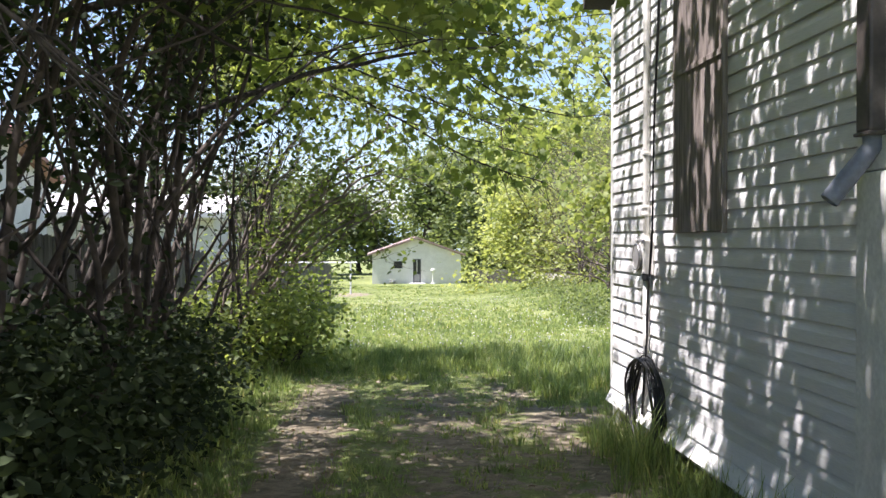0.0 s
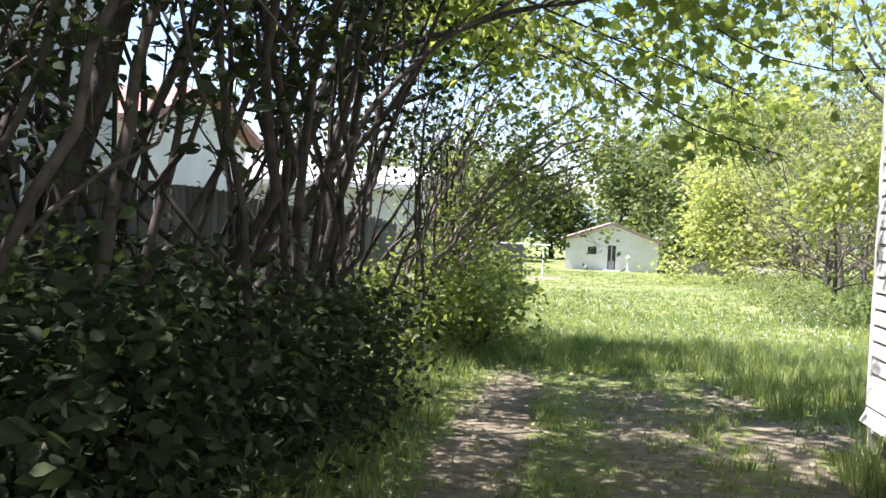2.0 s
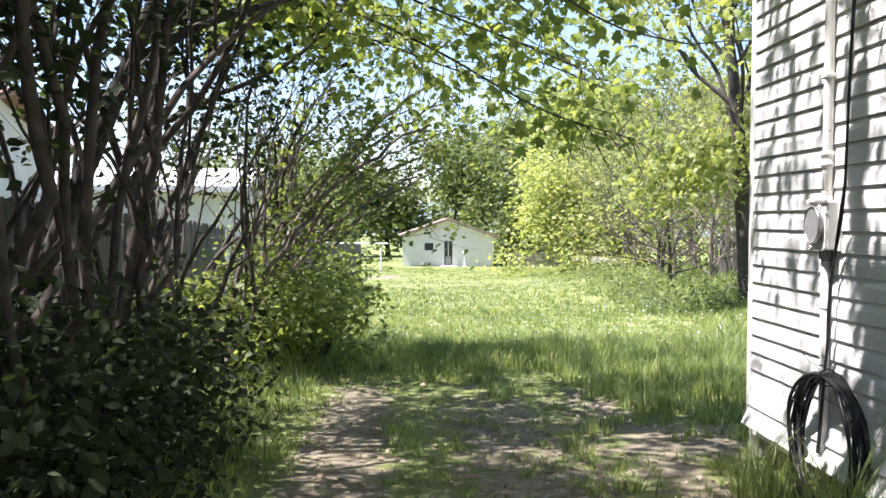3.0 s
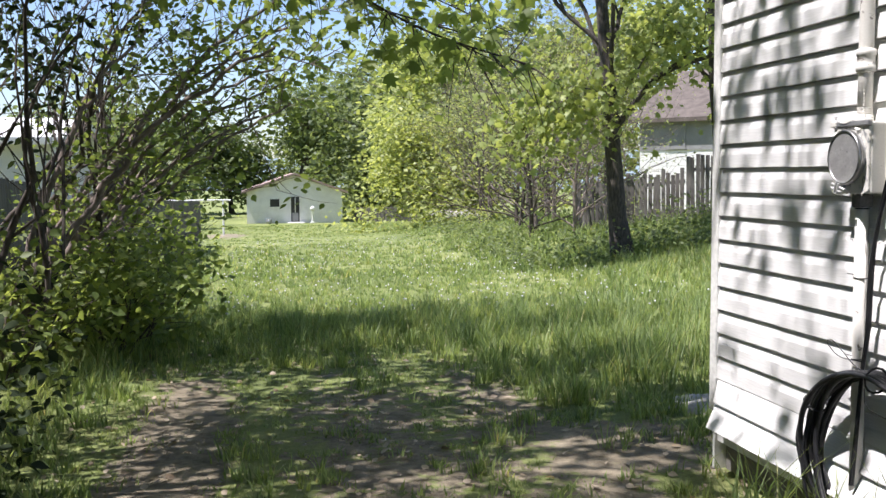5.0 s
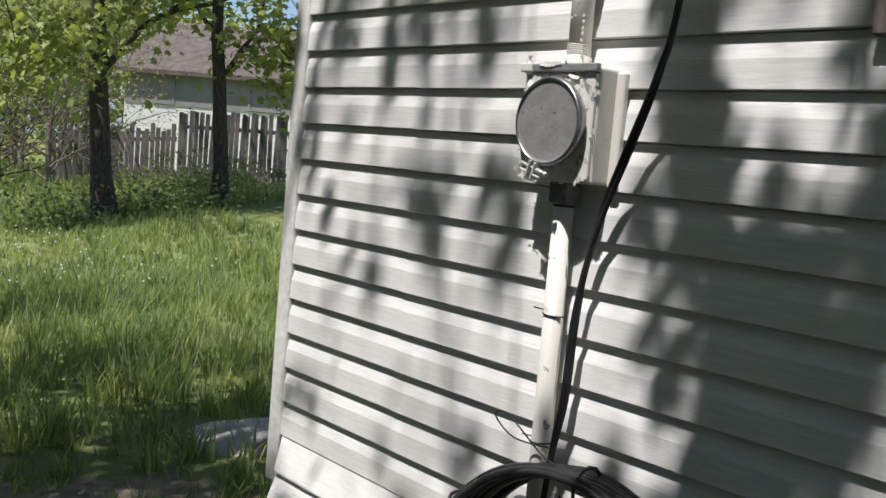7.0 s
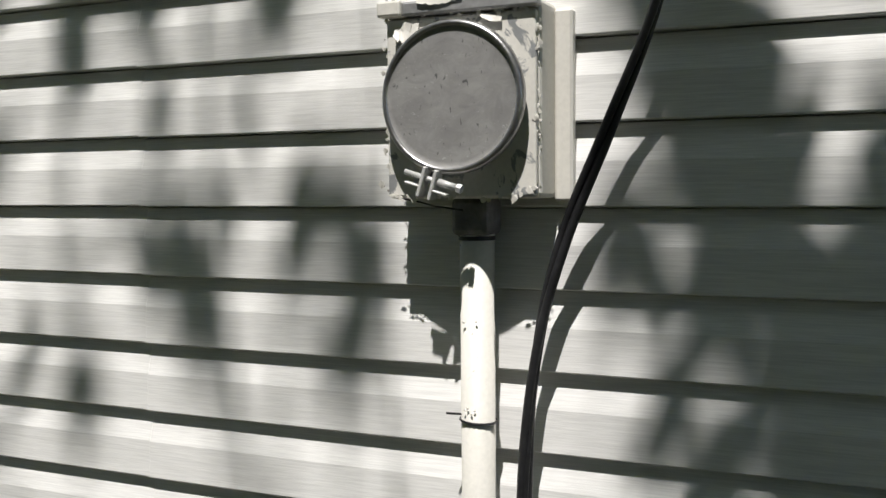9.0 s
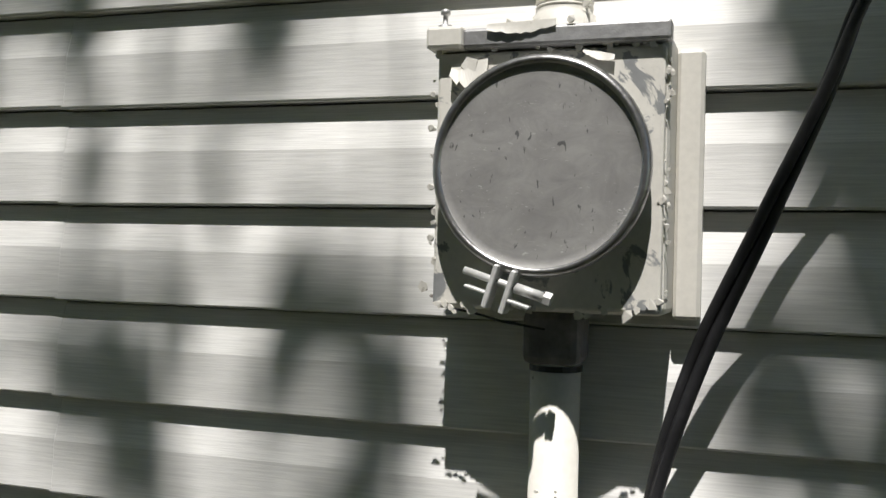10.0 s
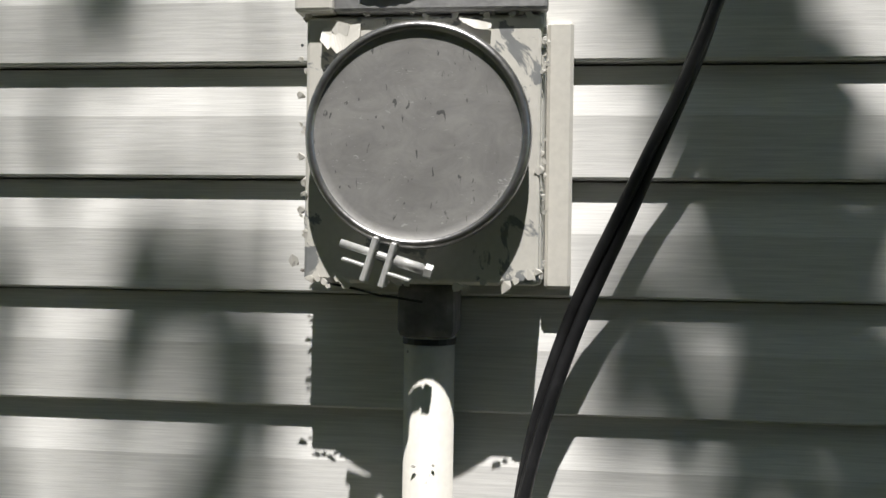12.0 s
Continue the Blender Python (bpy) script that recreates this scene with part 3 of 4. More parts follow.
def build_house_rest():
    part("corner_board", box((-0.035, -4.8, -0.1), (0.1, -4.105, 1.70), 0.004), M["trim"], wall, "wide white board in open shade")
    part("corner_board", box((-0.033, -4.8, 1.705), (0.1, -4.105, 4.7), 0.004), M["trim"], wall)
    bm = bmesh.new()
    for z0, (y0, y1) in ((0, (-12.0, -0.0)),):
        prof = [(y1 + 0.4, 3.36), (y1 + 0.4, 3.5), (-4.6, 7.0), (-4.6, 6.86)]
        a = [bm.verts.new((-0.16, y, z)) for y, z in prof]
        b = [bm.verts.new((6.0, y, z)) for y, z in prof]
        bm.faces.new(a), bm.faces.new(b[::-1])
        for i in range(4):
            bm.faces.new((a[i], a[(i + 1) % 4], b[(i + 1) % 4], b[i]))
    bmesh.ops.recalc_face_normals(bm, faces=bm.faces)
    part("roof", bm, M["roof_brown"], wall, "roof slope with brown eave boards")
    t = thing("stone", "flat pale grey stone by the house corner", "stone", (0.66, 1.2, land(0.66, 1.2) - 0.035))
    bm = bmesh.new()
    bmesh.ops.create_icosphere(bm, subdivisions=3, radius=1.0)
    for v in bm.verts:
        n = noise.noise(v.co * 1.7)
        v.co = Vector((v.co.x * 0.34, v.co.y * 0.3, v.co.z * 0.1)) * (1 + 0.25 * n)
    tagged(part("slab", bm, M["stone"], t, smooth=True))


build_meter()
build_conduit()
build_cables()
build_window()
build_downpipe()
build_house_rest()


# ---- fences, neighbours, far things ----
def picket_fence(name, label, group_pts, height, board, gap, mat, rough, rng):
    t = thing(name, label, "fence", (*group_pts[0], land(*group_pts[0])))
    (x0, y0), (x1, y1) = group_pts
    ln = math.hypot(x1 - x0, y1 - y0)
    a = math.atan2(y1 - y0, x1 - x0)
    meshes = []
    for k in range(4):
        bm = box((0, -0.01, -0.1), (board, 0.01, height + rng.uniform(-rough, rough)), 0.004)
        for v in bm.verts:
            if v.co.z > height * 0.5:
                v.co.z += (v.co.x / board - 0.5) * rng.uniform(-0.05, 0.05)
        meshes.append(mesh_of("board", bm, mat))
    n, x = 0, 0.0
    while x < ln - board:
        ob = new("board", meshes[n % 4])
        ob.parent = t
        px, py = x0 + math.cos(a) * x, y0 + math.sin(a) * x
        ob.matrix_local = Matrix.Translation((px - x0, py - y0, land(px, py) - land(x0, y0))) @ Matrix.Rotation(a, 4, "Z") @ Matrix.Rotation(rng.uniform(-0.025, 0.025), 4, "Y")
        x += board + gap * rng.uniform(0.6, 1.5)
        n += 1
    for f in (0.2, 0.8):
        za, zb = land(x0, y0), land(x1, y1)
        bm = box((0, 0.012, f * height - 0.04), (ln, 0.05, f * height + 0.04))
        for v in bm.verts:
            v.co.z += (zb - za) * v.co.x / ln
        part("rail", spun(bm, Matrix.Rotation(a, 4, "Z")), mat, t)
    return t


FR = random.Random(8)
for ya, yb in ((-9, -1), (-1, 5), (5, 11)):
    picket_fence("board_fence", "tall grey weathered board fence behind the hedge", ((-5.05, ya), (-5.05, yb)), 1.55, 0.14, 0.008, M["fence"], 0.02, FR)
for pa, pb in (((-5.0, 11.1), (-3.72, 11.2)), ((-3.7, 11.25), (-3.6, 19.0)), ((-3.6, 19.05), (-3.5, 27.0))):
    picket_fence("board_fence", "grey weathered board fence at the lawn's edge", (pa, pb), 1.3, 0.14, 0.008, M["fence"], 0.03, FR)
picket_fence("picket_fence", "leaning grey weathered picket fence under the trees", ((5.3, 17.9), (7.5, 16.7)), 1.12, 0.09, 0.010, M["fence"], 0.09, FR)
picket_fence("picket_fence", "leaning grey weathered picket fence under the trees", ((7.35, 16.3), (12.8, 13.6)), 1.45, 0.09, 0.010, M["fence"], 0.05, FR)


def opening(h, name, x0, x1, z0, z1, y=0.0, frame_mat="trim"):
    """A window or door in the front wall of a far house: frame, pane, crossbar."""
    w = new(name)
    w.parent = h
    for lo, hi in (((x0 - 0.08, z0), (x0, z1 + 0.08)), ((x1, z0), (x1 + 0.08, z1 + 0.08)), ((x0, z1), (x1, z1 + 0.08)), ((x0 - 0.1, z0 - 0.07), (x1 + 0.1, z0))):
        part("frame", box((lo[0], y - 0.06, lo[1]), (hi[0], y + 0.02, hi[1])), M[frame_mat], w)
    part("pane", box((x0, y - 0.02, z0), (x1, y + 0.015, z1)), M["dark"], w)
    return w


garage = gable_house("garage", "low white garage with a reddish gable roof across the lawn", -2.25, 3.97, SHED_Y, SHED_Y + 8, land(1, SHED_Y) - 0.05, 2.1, 3.2, M["white_wall"], M["roof_pink"])
opening(garage, "window", 1.5, 2.1, 1.15, 1.65)
garage_door = opening(garage, "door", 2.85, 3.4, 0.15, 1.8)
part("lower_panel", box((2.93, -0.045, 0.2), (3.32, -0.021, 0.75), 0.01), M["shade_and_panel_grey"], garage_door, "pale lower door panel")
part("stile", box((3.1, -0.045, 0.76), (3.15, -0.021, 1.79), 0.01), M["trim"], garage_door)
part("step", box((2.6, -0.9, -0.05), (3.7, -0.05, 0.14), 0.02), M["foundation"], garage, "pale concrete step").active_material = M["white_wall"]
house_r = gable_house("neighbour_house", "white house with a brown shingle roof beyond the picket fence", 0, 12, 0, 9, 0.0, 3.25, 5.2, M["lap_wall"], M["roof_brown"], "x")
house_r.location = (11.7, 29.7, 0.0)
house_r.rotation_euler = (0, 0, radians(-47))
opening(house_r, "window", 1.15, 1.65, 2.25, 2.95, frame_mat="shade_and_panel_grey")
opening(house_r, "window", 4.3, 5.2, 2.25, 2.9, frame_mat="shade_and_panel_grey")
# the eave's shade on the white wall, laid on as a darker strip
part("eave_shade_band", box((0.02, -0.03, 2.15), (11.98, -0.005, 3.15)), M["shade_and_panel_grey"], house_r, "wall strip under the eave with its shade painted grey")
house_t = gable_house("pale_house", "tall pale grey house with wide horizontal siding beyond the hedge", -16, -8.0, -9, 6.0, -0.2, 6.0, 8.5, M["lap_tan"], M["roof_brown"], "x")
house_w = gable_house("white_house", "white house with a red roof beyond the fence", -16, -9.6, 10, 16, -0.6, 3.4, 4.2, M["white_wall"], M["roof_red"], "x")
shed_w = gable_house("white_shed", "white metal shed behind the board fence", -10.5, -6.0, 17.5, 23, -0.7, 2.7, 3.2, M["white_wall"], M["white_wall"], "x")


def build_garage_clutter():
    """A pale post with a wider top and a bucket by the garage wall."""
    z = land(2, SHED_Y)
    t = thing("garden_post", "pale painted garden post with a wider top by the garage", "garden ornament", (1.95, SHED_Y - 0.9, z))
    part("base", box((-0.16, -0.16, -0.05), (0.16, 0.16, 0.12), 0.02), M["trim"], t)
    part("shaft", lathe([(0.1, 0.1), (0.07, 0.2), (0.06, 0.75), (0.09, 0.85)], 16, "Z"), M["trim"], t, smooth=True)
    part("top", lathe([(0.02, 0.84), (0.16, 0.9), (0.17, 1.02), (0.12, 1.1), (0.02, 1.16)], 16, "Z"), M["trim"], t, smooth=True)
    t = thing("bucket", "small pale bucket standing by the garage wall", "bucket", (-0.85, SHED_Y - 0.5, z))
    part("pail", lathe([(0.01, 0.0), (0.17, 0.0), (0.22, 0.34), (0.2, 0.34), (0.155, 0.03), (0.01, 0.03)], 20, "Z"), M["steel"], t, smooth=True)
    part("rim", lathe([(0.215, 0.325), (0.235, 0.325), (0.235, 0.35), (0.215, 0.35)], 20, "Z"), M["trim"], t)


def build_far_things():
    build_garage_clutter()
    t = thing("clothes_line", "white metal clothes line frame", "clothes line", (-6.1, 37.7, land(-6.1, 37.7)))
    for x in (0, 3.0):
        part("post", tube([(x, 0, -0.1), (x, 0, 1.45)], 0.04, 8), M["trim"], t)
    part("crossbar", tube([(-0.3, 0, 1.45), (3.3, 0, 1.45)], 0.035, 8), M["trim"], t)
    picket_fence("low_fence", "low dull board fence beside the garage", ((4.9, 63), (13.4, 61)), 1.0, 0.3, 0.03, M["fence"], 0.03, FR)
    # hills behind everything
    bm = bmesh.new()
    n = 80
    low, top = [], []
    for i in range(n + 1):
        a = radians(-70 + 150 * i / n)
        r = 700
        h = 16 + 14 * noise.noise((i * 0.13, 1, 2)) + 5 * noise.noise((i * 0.6, 3, 2))
        low.append(bm.verts.new((r * math.sin(a), r * math.cos(a), -30)))
        top.append(bm.verts.new((1.2 * r * math.sin(a), 1.2 * r * math.cos(a), h)))
    for i in range(n):
        bm.faces.new((low[i], low[i + 1], top[i + 1], top[i]))
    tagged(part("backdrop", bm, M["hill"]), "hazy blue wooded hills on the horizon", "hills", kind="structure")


build_far_things()


# ---- plants ----
MAPLE = ([(0, 0, 0), (0.22, 0.05, 0.0), (0.5, 0.22, -0.05), (0.36, 0.42, 0.0), (0.55, 0.72, -0.08), (0.2, 0.66, 0.0), (0, 1.0, -0.1),
          (-0.2, 0.66, 0.0), (-0.55, 0.72, -0.08), (-0.36, 0.42, 0.0), (-0.5, 0.22, -0.05), (-0.22, 0.05, 0.0), (0, 0.4, 0.06)],
         [(12, i, (i + 1) % 12) for i in range(12)])
OVAL = ([(0, 0, 0), (0.28, 0.25, 0.05), (0.3, 0.55, 0.03), (0, 1.0, -0.08), (-0.3, 0.55, 0.03), (-0.28, 0.25, 0.05), (0, 0.5, -0.03)],
        [(6, i, (i + 1) % 6) for i in range(6)])
SIMPLE = ([(0, 0, 0), (0.38, 0.5, 0.06), (0, 1.0, 0), (-0.38, 0.5, 0.06)], [(0, 1, 2), (0, 2, 3)])


def scatter_mesh(name, places, frames, sizes, shape, mat):
    """Many small flat shapes as one mesh. frames: N x 3 x 3, columns side, along, up."""
    v0, f0 = np.array(shape[0], float), np.array(shape[1], int)
    n, k, q = len(places), len(v0), len(f0)
    verts = np.einsum("nij,kj->nki", frames, v0) * sizes[:, None, None] + places[:, None, :]
    faces = (f0[None] + (np.arange(n) * k)[:, None, None]).reshape(-1)
    me = bpy.data.meshes.new(name)
    me.vertices.add(n * k)
    me.vertices.foreach_set("co", verts.reshape(-1))
    me.loops.add(n * q * 3)
    me.loops.foreach_set("vertex_index", faces)
    me.polygons.add(n * q)
    me.polygons.foreach_set("loop_start", np.arange(n * q) * 3)
    me.materials.append(mat)
    me.update(calc_edges=True)
    return me


def turns(rng, n, droop=0.3, spread=1.0):
    """Leaf frames: the leaf points outward and droops, its face turns mostly to the sky."""
    a = rng.uniform(0, 2 * np.pi, n)
    along = np.stack([np.cos(a), np.sin(a), -droop + rng.normal(0, 0.45 * spread, n)], 1)
    along /= np.linalg.norm(along, axis=1)[:, None]
    up = np.stack([rng.normal(0, 0.9 * spread, n), rng.normal(0, 0.9 * spread, n), np.ones(n)], 1)
    side = np.cross(along, up)
    side /= np.linalg.norm(side, axis=1)[:, None]
    return np.stack([side, along, np.cross(side, along)], 2)


def leaves(name, rng, anchors, per, spread, size, shape, mat, parent, keep=None, droop=0.3):
    at = np.repeat(np.array([tuple(a) for a in anchors]), per, axis=0)
    at = at + rng.normal(0, 1, at.shape) * np.array(spread)
    if keep is not None:
        at = at[np.array([rng.random() < keep(*p) for p in at])]
    sizes = size * rng.uniform(0.6, 1.25, len(at))
    ob = new(name, scatter_mesh(name, at, turns(rng, len(at), droop), sizes, shape, mat))
    ob.parent = parent
    return tagged(ob, kind="stuff")


def branch(rng, bm, start, way, length, r, depth, anchors, pull=(0, 0, 0.1), sides=7, bend=0.16, kids=3, tip=0.35, home=None):
    """A bending, tapering limb with side limbs; its outer points are gathered for leaves."""
    n = max(4, int(length / 0.22)) if depth else 4
    n = min(n, 14)
    p, d = Vector(start), Vector(way).normalized()
    pts, radii = [p.copy()], [r]
    for i in range(n):
        d = (d + Vector(rng.normal(0, bend, 3)) + Vector(pull) * (1.0 / n) * 3).normalized()
        q = p + d * (length / n)
        if home is not None and q.x + home[0] > -3.3 and home[2] + q.z < 2.0 + 0.5 * smoothstep(-3.3, -2.2, q.x + home[0]):
            d = (Vector((min(d.x, -0.05), d.y, 0)) + Vector((0, 0, 0.9))).normalized()      # limbs clear the drive
        p = p + d * (length / n)
        pts.append(p.copy())
        radii.append(r * (1 - (1 - tip) * (i + 1) / n))
    tube_mesh(bm, pts, radii, sides, False)
    if depth == 0:
        anchors.extend(pts[1:])
        return
    for j in range(kids):
        i = int(rng.integers(max(1, n // 3), n)) if j < kids - 1 else n
        dd = (pts[i] - pts[i - 1]).normalized()
        side = Vector(rng.normal(0, 1, 3))
        side = (side - dd * side.dot(dd)).normalized()
        go = (dd * rng.uniform(0.6, 1.1) + side * rng.uniform(0.5, 1.0)).normalized()
        branch(rng, bm, pts[i], go, length * rng.uniform(0.5, 0.75), max(0.004, radii[i] * rng.uniform(0.5, 0.7)), depth - 1, anchors, pull, max(4, sides - 2), bend, kids, tip, home)
    if depth <= 1:
        anchors.extend(pts[n // 2:])


def tree(name, label, base, height, r, seed, mat_leaf, shape, size, per, lean=(0, 0, 1), limbs=5, depth=2, spread=0.25, pull=(0, 0, 0.1), keep=None,
         bark="bark", low=0.35, reach=0.5, category="tree", group="", kids=3, droop=0.3, boughs=(), rise=(0.3, 0.9)):
    rng = np.random.default_rng(seed)
    x, y = base
    t = thing(name, label, category, (x, y, land(x, y) - 0.05), group)
    bm, anchors = bmesh.new(), []
    d, p = Vector(lean).normalized(), Vector((0, 0, 0))
    pts, radii, n = [p.copy()], [r * 1.35], 12
    for i in range(n):
        d = (d + Vector(rng.normal(0, 0.05, 3))).normalized()
        p = p + d * height / n
        pts.append(p.copy())
        radii.append(r * (1 - 0.8 * (i + 1) / n))
    tube_mesh(bm, pts, radii, 11, False)
    part("trunk", bm, M[bark], t, smooth=True)
    for j in range(limbs):
        bm = bmesh.new()
        f = low + (1 - low) * (j + 0.5) / limbs
        i = min(n, max(1, int(f * n)))
        a = j * 2.4 + rng.uniform(-0.4, 0.4)
        go = Vector((math.cos(a), math.sin(a), rng.uniform(*rise)))
        branch(rng, bm, pts[i], go, height * reach * rng.uniform(0.75, 1.1) * (1.1 - 0.5 * f), radii[i] * (0.6 if keep else 0.42), depth, anchors, pull, 7, 0.14, kids, home=t.location if keep else None)
        tagged(part("limb", bm, M[bark], t, smooth=True), kind="stuff")
    for curve in boughs:
        bm = bmesh.new()
        pts_b = [Vector(p) - t.location for p in smooth_path(curve, 6)]
        m = len(pts_b)
        tube_mesh(bm, pts_b, [0.013 * (1 - 0.8 * i / m) + 0.003 for i in range(m)], 8, False)
        for i in range(3, m):
            for s in range(3):
                go = (pts_b[i] - pts_b[i - 1]).normalized() * 0.7 + Vector(rng.normal(0, 0.7, 3)) + Vector((0, 0, -0.25))
                branch(rng, bm, pts_b[i], go, rng.uniform(0.25, 0.65), 0.006, 0, anchors, (0, 0, -0.08), 4, 0.12)
        tagged(part("limb", bm, M[bark], t, smooth=True), kind="stuff")
    if per:
        k = (lambda a, b, c: keep(a + x, b + y, c + t.location.z)) if keep else None
        leaves("crown", rng, anchors, per, (spread,) * 3, size, shape, mat_leaf, t, k, droop)
    return t


def wall_gap(x, y, z):
    """Share of leaves kept where their shade would fall on the house wall, set to shape its sun patches."""
    s = x / TO_SUN.x
    wy, wz = y - s * TO_SUN.y, z - s * TO_SUN.z
    if not (x < -0.1 and -0.2 < wz < 3.2 and wy < 0.1):
        return None
    if wy > -1.0:
        return 0.46 if wz > 0.95 else 0.26
    if wy > -1.3:
        return 0.02 if wz < 2.0 else 0.3
    if wy > -1.45:
        return 0.85 if wz > 0.8 else 0.3
    if wy > -1.76:
        return 0.04 if wz > 1.15 else 0.3
    if wy > -2.6:
        return 0.5 if wz > 0.95 else 0.15
    return 0.5 if wz > 1.3 else 1.0


def canopy_keep(x, y, z):
    """Boughs thick over the near drive, thinned towards house corner and lawn to let sun through."""
    if z < 1.75 + 0.25 * math.sin(3 * y) or x > 1.2 or (x > -0.25 and y < 0.6):
        return 0.0
    if x > -1.2 and z < 2.6 and y < 0.5:
        return 0.0
    if y < -1.2 and x > -3.7 and z < 2.75:
        return 0.05 if x < -3.05 else 0.0
    gap = wall_gap(x, y, z)
    if gap is not None:
        return gap
    along = 1.0 if y < 0.6 or z > 3.4 else 0.38
    if y > 1.6 and x - z / TO_SUN.z * TO_SUN.x > -1.15:
        along *= 0.3
    return along


def hedge_bush(x, y, seed, height, stems, lean_x, leafy, bark="twig", low=True):
    rng = np.random.default_rng(seed)
    t = thing("lilac_bush", "overgrown lilac bush with many bare crooked stems", "bush", (x, y, land(x, y) - 0.03), "overgrown hedge")
    anchors = []

    def clear(a, b, c):
        gap = wall_gap(a + x, b + y, c)
        if not (a + x < -3.15 + (1.0 if c > 2.4 else 0.25) and (a + x < -2.5 or c > 3)):
            return 0.0
        see_through = 0.4 if 0.9 < c < 1.9 and b + y > -1.5 else 1.0
        return see_through * (1.0 if gap is None else gap)
    for s in range(stems):
        bm = bmesh.new()
        a = rng.uniform(0, 2 * math.pi)
        st = (0.42 * math.cos(a), 0.5 * math.sin(a), 0)
        go = (0.3 * math.cos(a) + lean_x + rng.normal(0, 0.12), 0.3 * math.sin(a) + rng.normal(0, 0.12), 1)
        branch(rng, bm, st, go, height * rng.uniform(0.55, 0.8), rng.uniform(0.018, 0.048), 2, anchors, (0.04 + 0.2 * lean_x, 0, 0.1), 7, 0.13, 3, home=(x, y, 0))
        tagged(part("stem", bm, M[bark], t, smooth=True), kind="stuff")
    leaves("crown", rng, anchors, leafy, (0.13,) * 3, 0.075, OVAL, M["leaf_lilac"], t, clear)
    if low:
        n = 430
        pts = np.stack([rng.normal(0.35, 0.5, n), rng.normal(0, 0.6, n), rng.uniform(0.05, 1.2 if y < -1.2 else 0.95, n) * rng.uniform(0.7, 1.0, n)], 1)
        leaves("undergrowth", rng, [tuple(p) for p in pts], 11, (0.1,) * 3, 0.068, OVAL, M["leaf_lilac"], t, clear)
    return t


def build_hedge():
    for i, y in enumerate((-7.5, -6.5, -5.5, -4.5, -3.5, -2.6, -1.7, -0.7, 0.4, 1.8, 3.2)):
        near = y < 1.0
        hedge_bush(-4.2 + 0.22 * math.sin(i * 2.1), float(y), 100 + i, (5.2 if near else 3.6) + 0.5 * math.sin(i * 1.3), 8 if near else 4, 0.03, 9 if y < -2 else 10 if near else 5, low=y < 0.8)
    # leaning, lighter stems towards the end of the hedge
    for i, (x, y) in enumerate(((-4.4, 4.6), (-4.2, 5.6), (-4.5, 6.6))):
        hedge_bush(x, y, 140 + i, 4.4, 5, 0.34, 2, "twig", False)
    # a clump that leans far out over the drive
    rng = np.random.default_rng(150)
    t = thing("leaning_lilac", "old lilac with thick pale stems leaning over the drive", "bush", (-3.95, 4.6, land(-3.95, 4.6) - 0.03))
    anchors = []
    for k in range(12):
        bm = bmesh.new()
        bx, by = rng.uniform(-0.3, 0.25), rng.uniform(-0.9, 0.9)
        tx, ty, tz = rng.uniform(1.1, 2.6), by + rng.uniform(-0.3, 0.6), rng.uniform(1.9, 3.2)
        pts = smooth_path([(bx, by, 0), (bx + 0.3 * tx, by + 0.1, 0.45 * tz), (bx + 0.65 * tx, 0.4 * by + 0.6 * ty, 0.8 * tz), (bx + tx, ty, tz)], 6)
        pts = [p + Vector(rng.normal(0, 0.018, 3)) for p in pts]
        m = len(pts)
        r = rng.uniform(0.02, 0.042)
        tube_mesh(bm, pts, [r * (1 - 0.75 * i / m) for i in range(m)], 8, False)
        for i in range(5, m, 2):
            branch(rng, bm, pts[i], (pts[i] - pts[i - 1]).normalized() + Vector(rng.normal(0, 0.6, 3)) + Vector((0, 0, 0.35)), rng.uniform(0.4, 1.0), 0.007, 1, anchors, (0.05, 0, 0.06), 5, 0.16, 3)
        tagged(part("stem", bm, M["brush"], t, smooth=True), kind="stuff")
    leaves("crown", rng, anchors, 2, (0.1,) * 3, 0.08, OVAL, M["leaf_maple"], t)
    # low leafy bush at the end
    rng = np.random.default_rng(160)
    for i, (x, y, s) in enumerate(((-3.0, 4.6, 0.55), (-3.25, 5.9, 0.75), (-3.5, 4.3, 0.6), (-4.0, 9.5, 1.0), (-3.7, 3.2, 0.65), (-3.1, 4.1, 0.55))):
        t = thing("leafy_shrub", "low light-green leafy shrub at the lawn's edge", "bush", (x, y, land(x, y)), "low shrubs")
        anchors = []
        bm = bmesh.new()
        for k in range(9):
            a = rng.uniform(0, 6.28)
            branch(rng, bm, (0.12 * math.cos(a), 0.12 * math.sin(a), 0), (0.6 * math.cos(a), 0.6 * math.sin(a), 1), 1.2 * s, 0.012, 1, anchors, (0, 0, 0.05), 5, 0.15, 4)
        tagged(part("stem", bm, M["twig"], t, smooth=True), kind="stuff")
        leaves("crown", rng, anchors, 6, (0.1,) * 3, 0.08, OVAL, M["leaf_maple"], t)


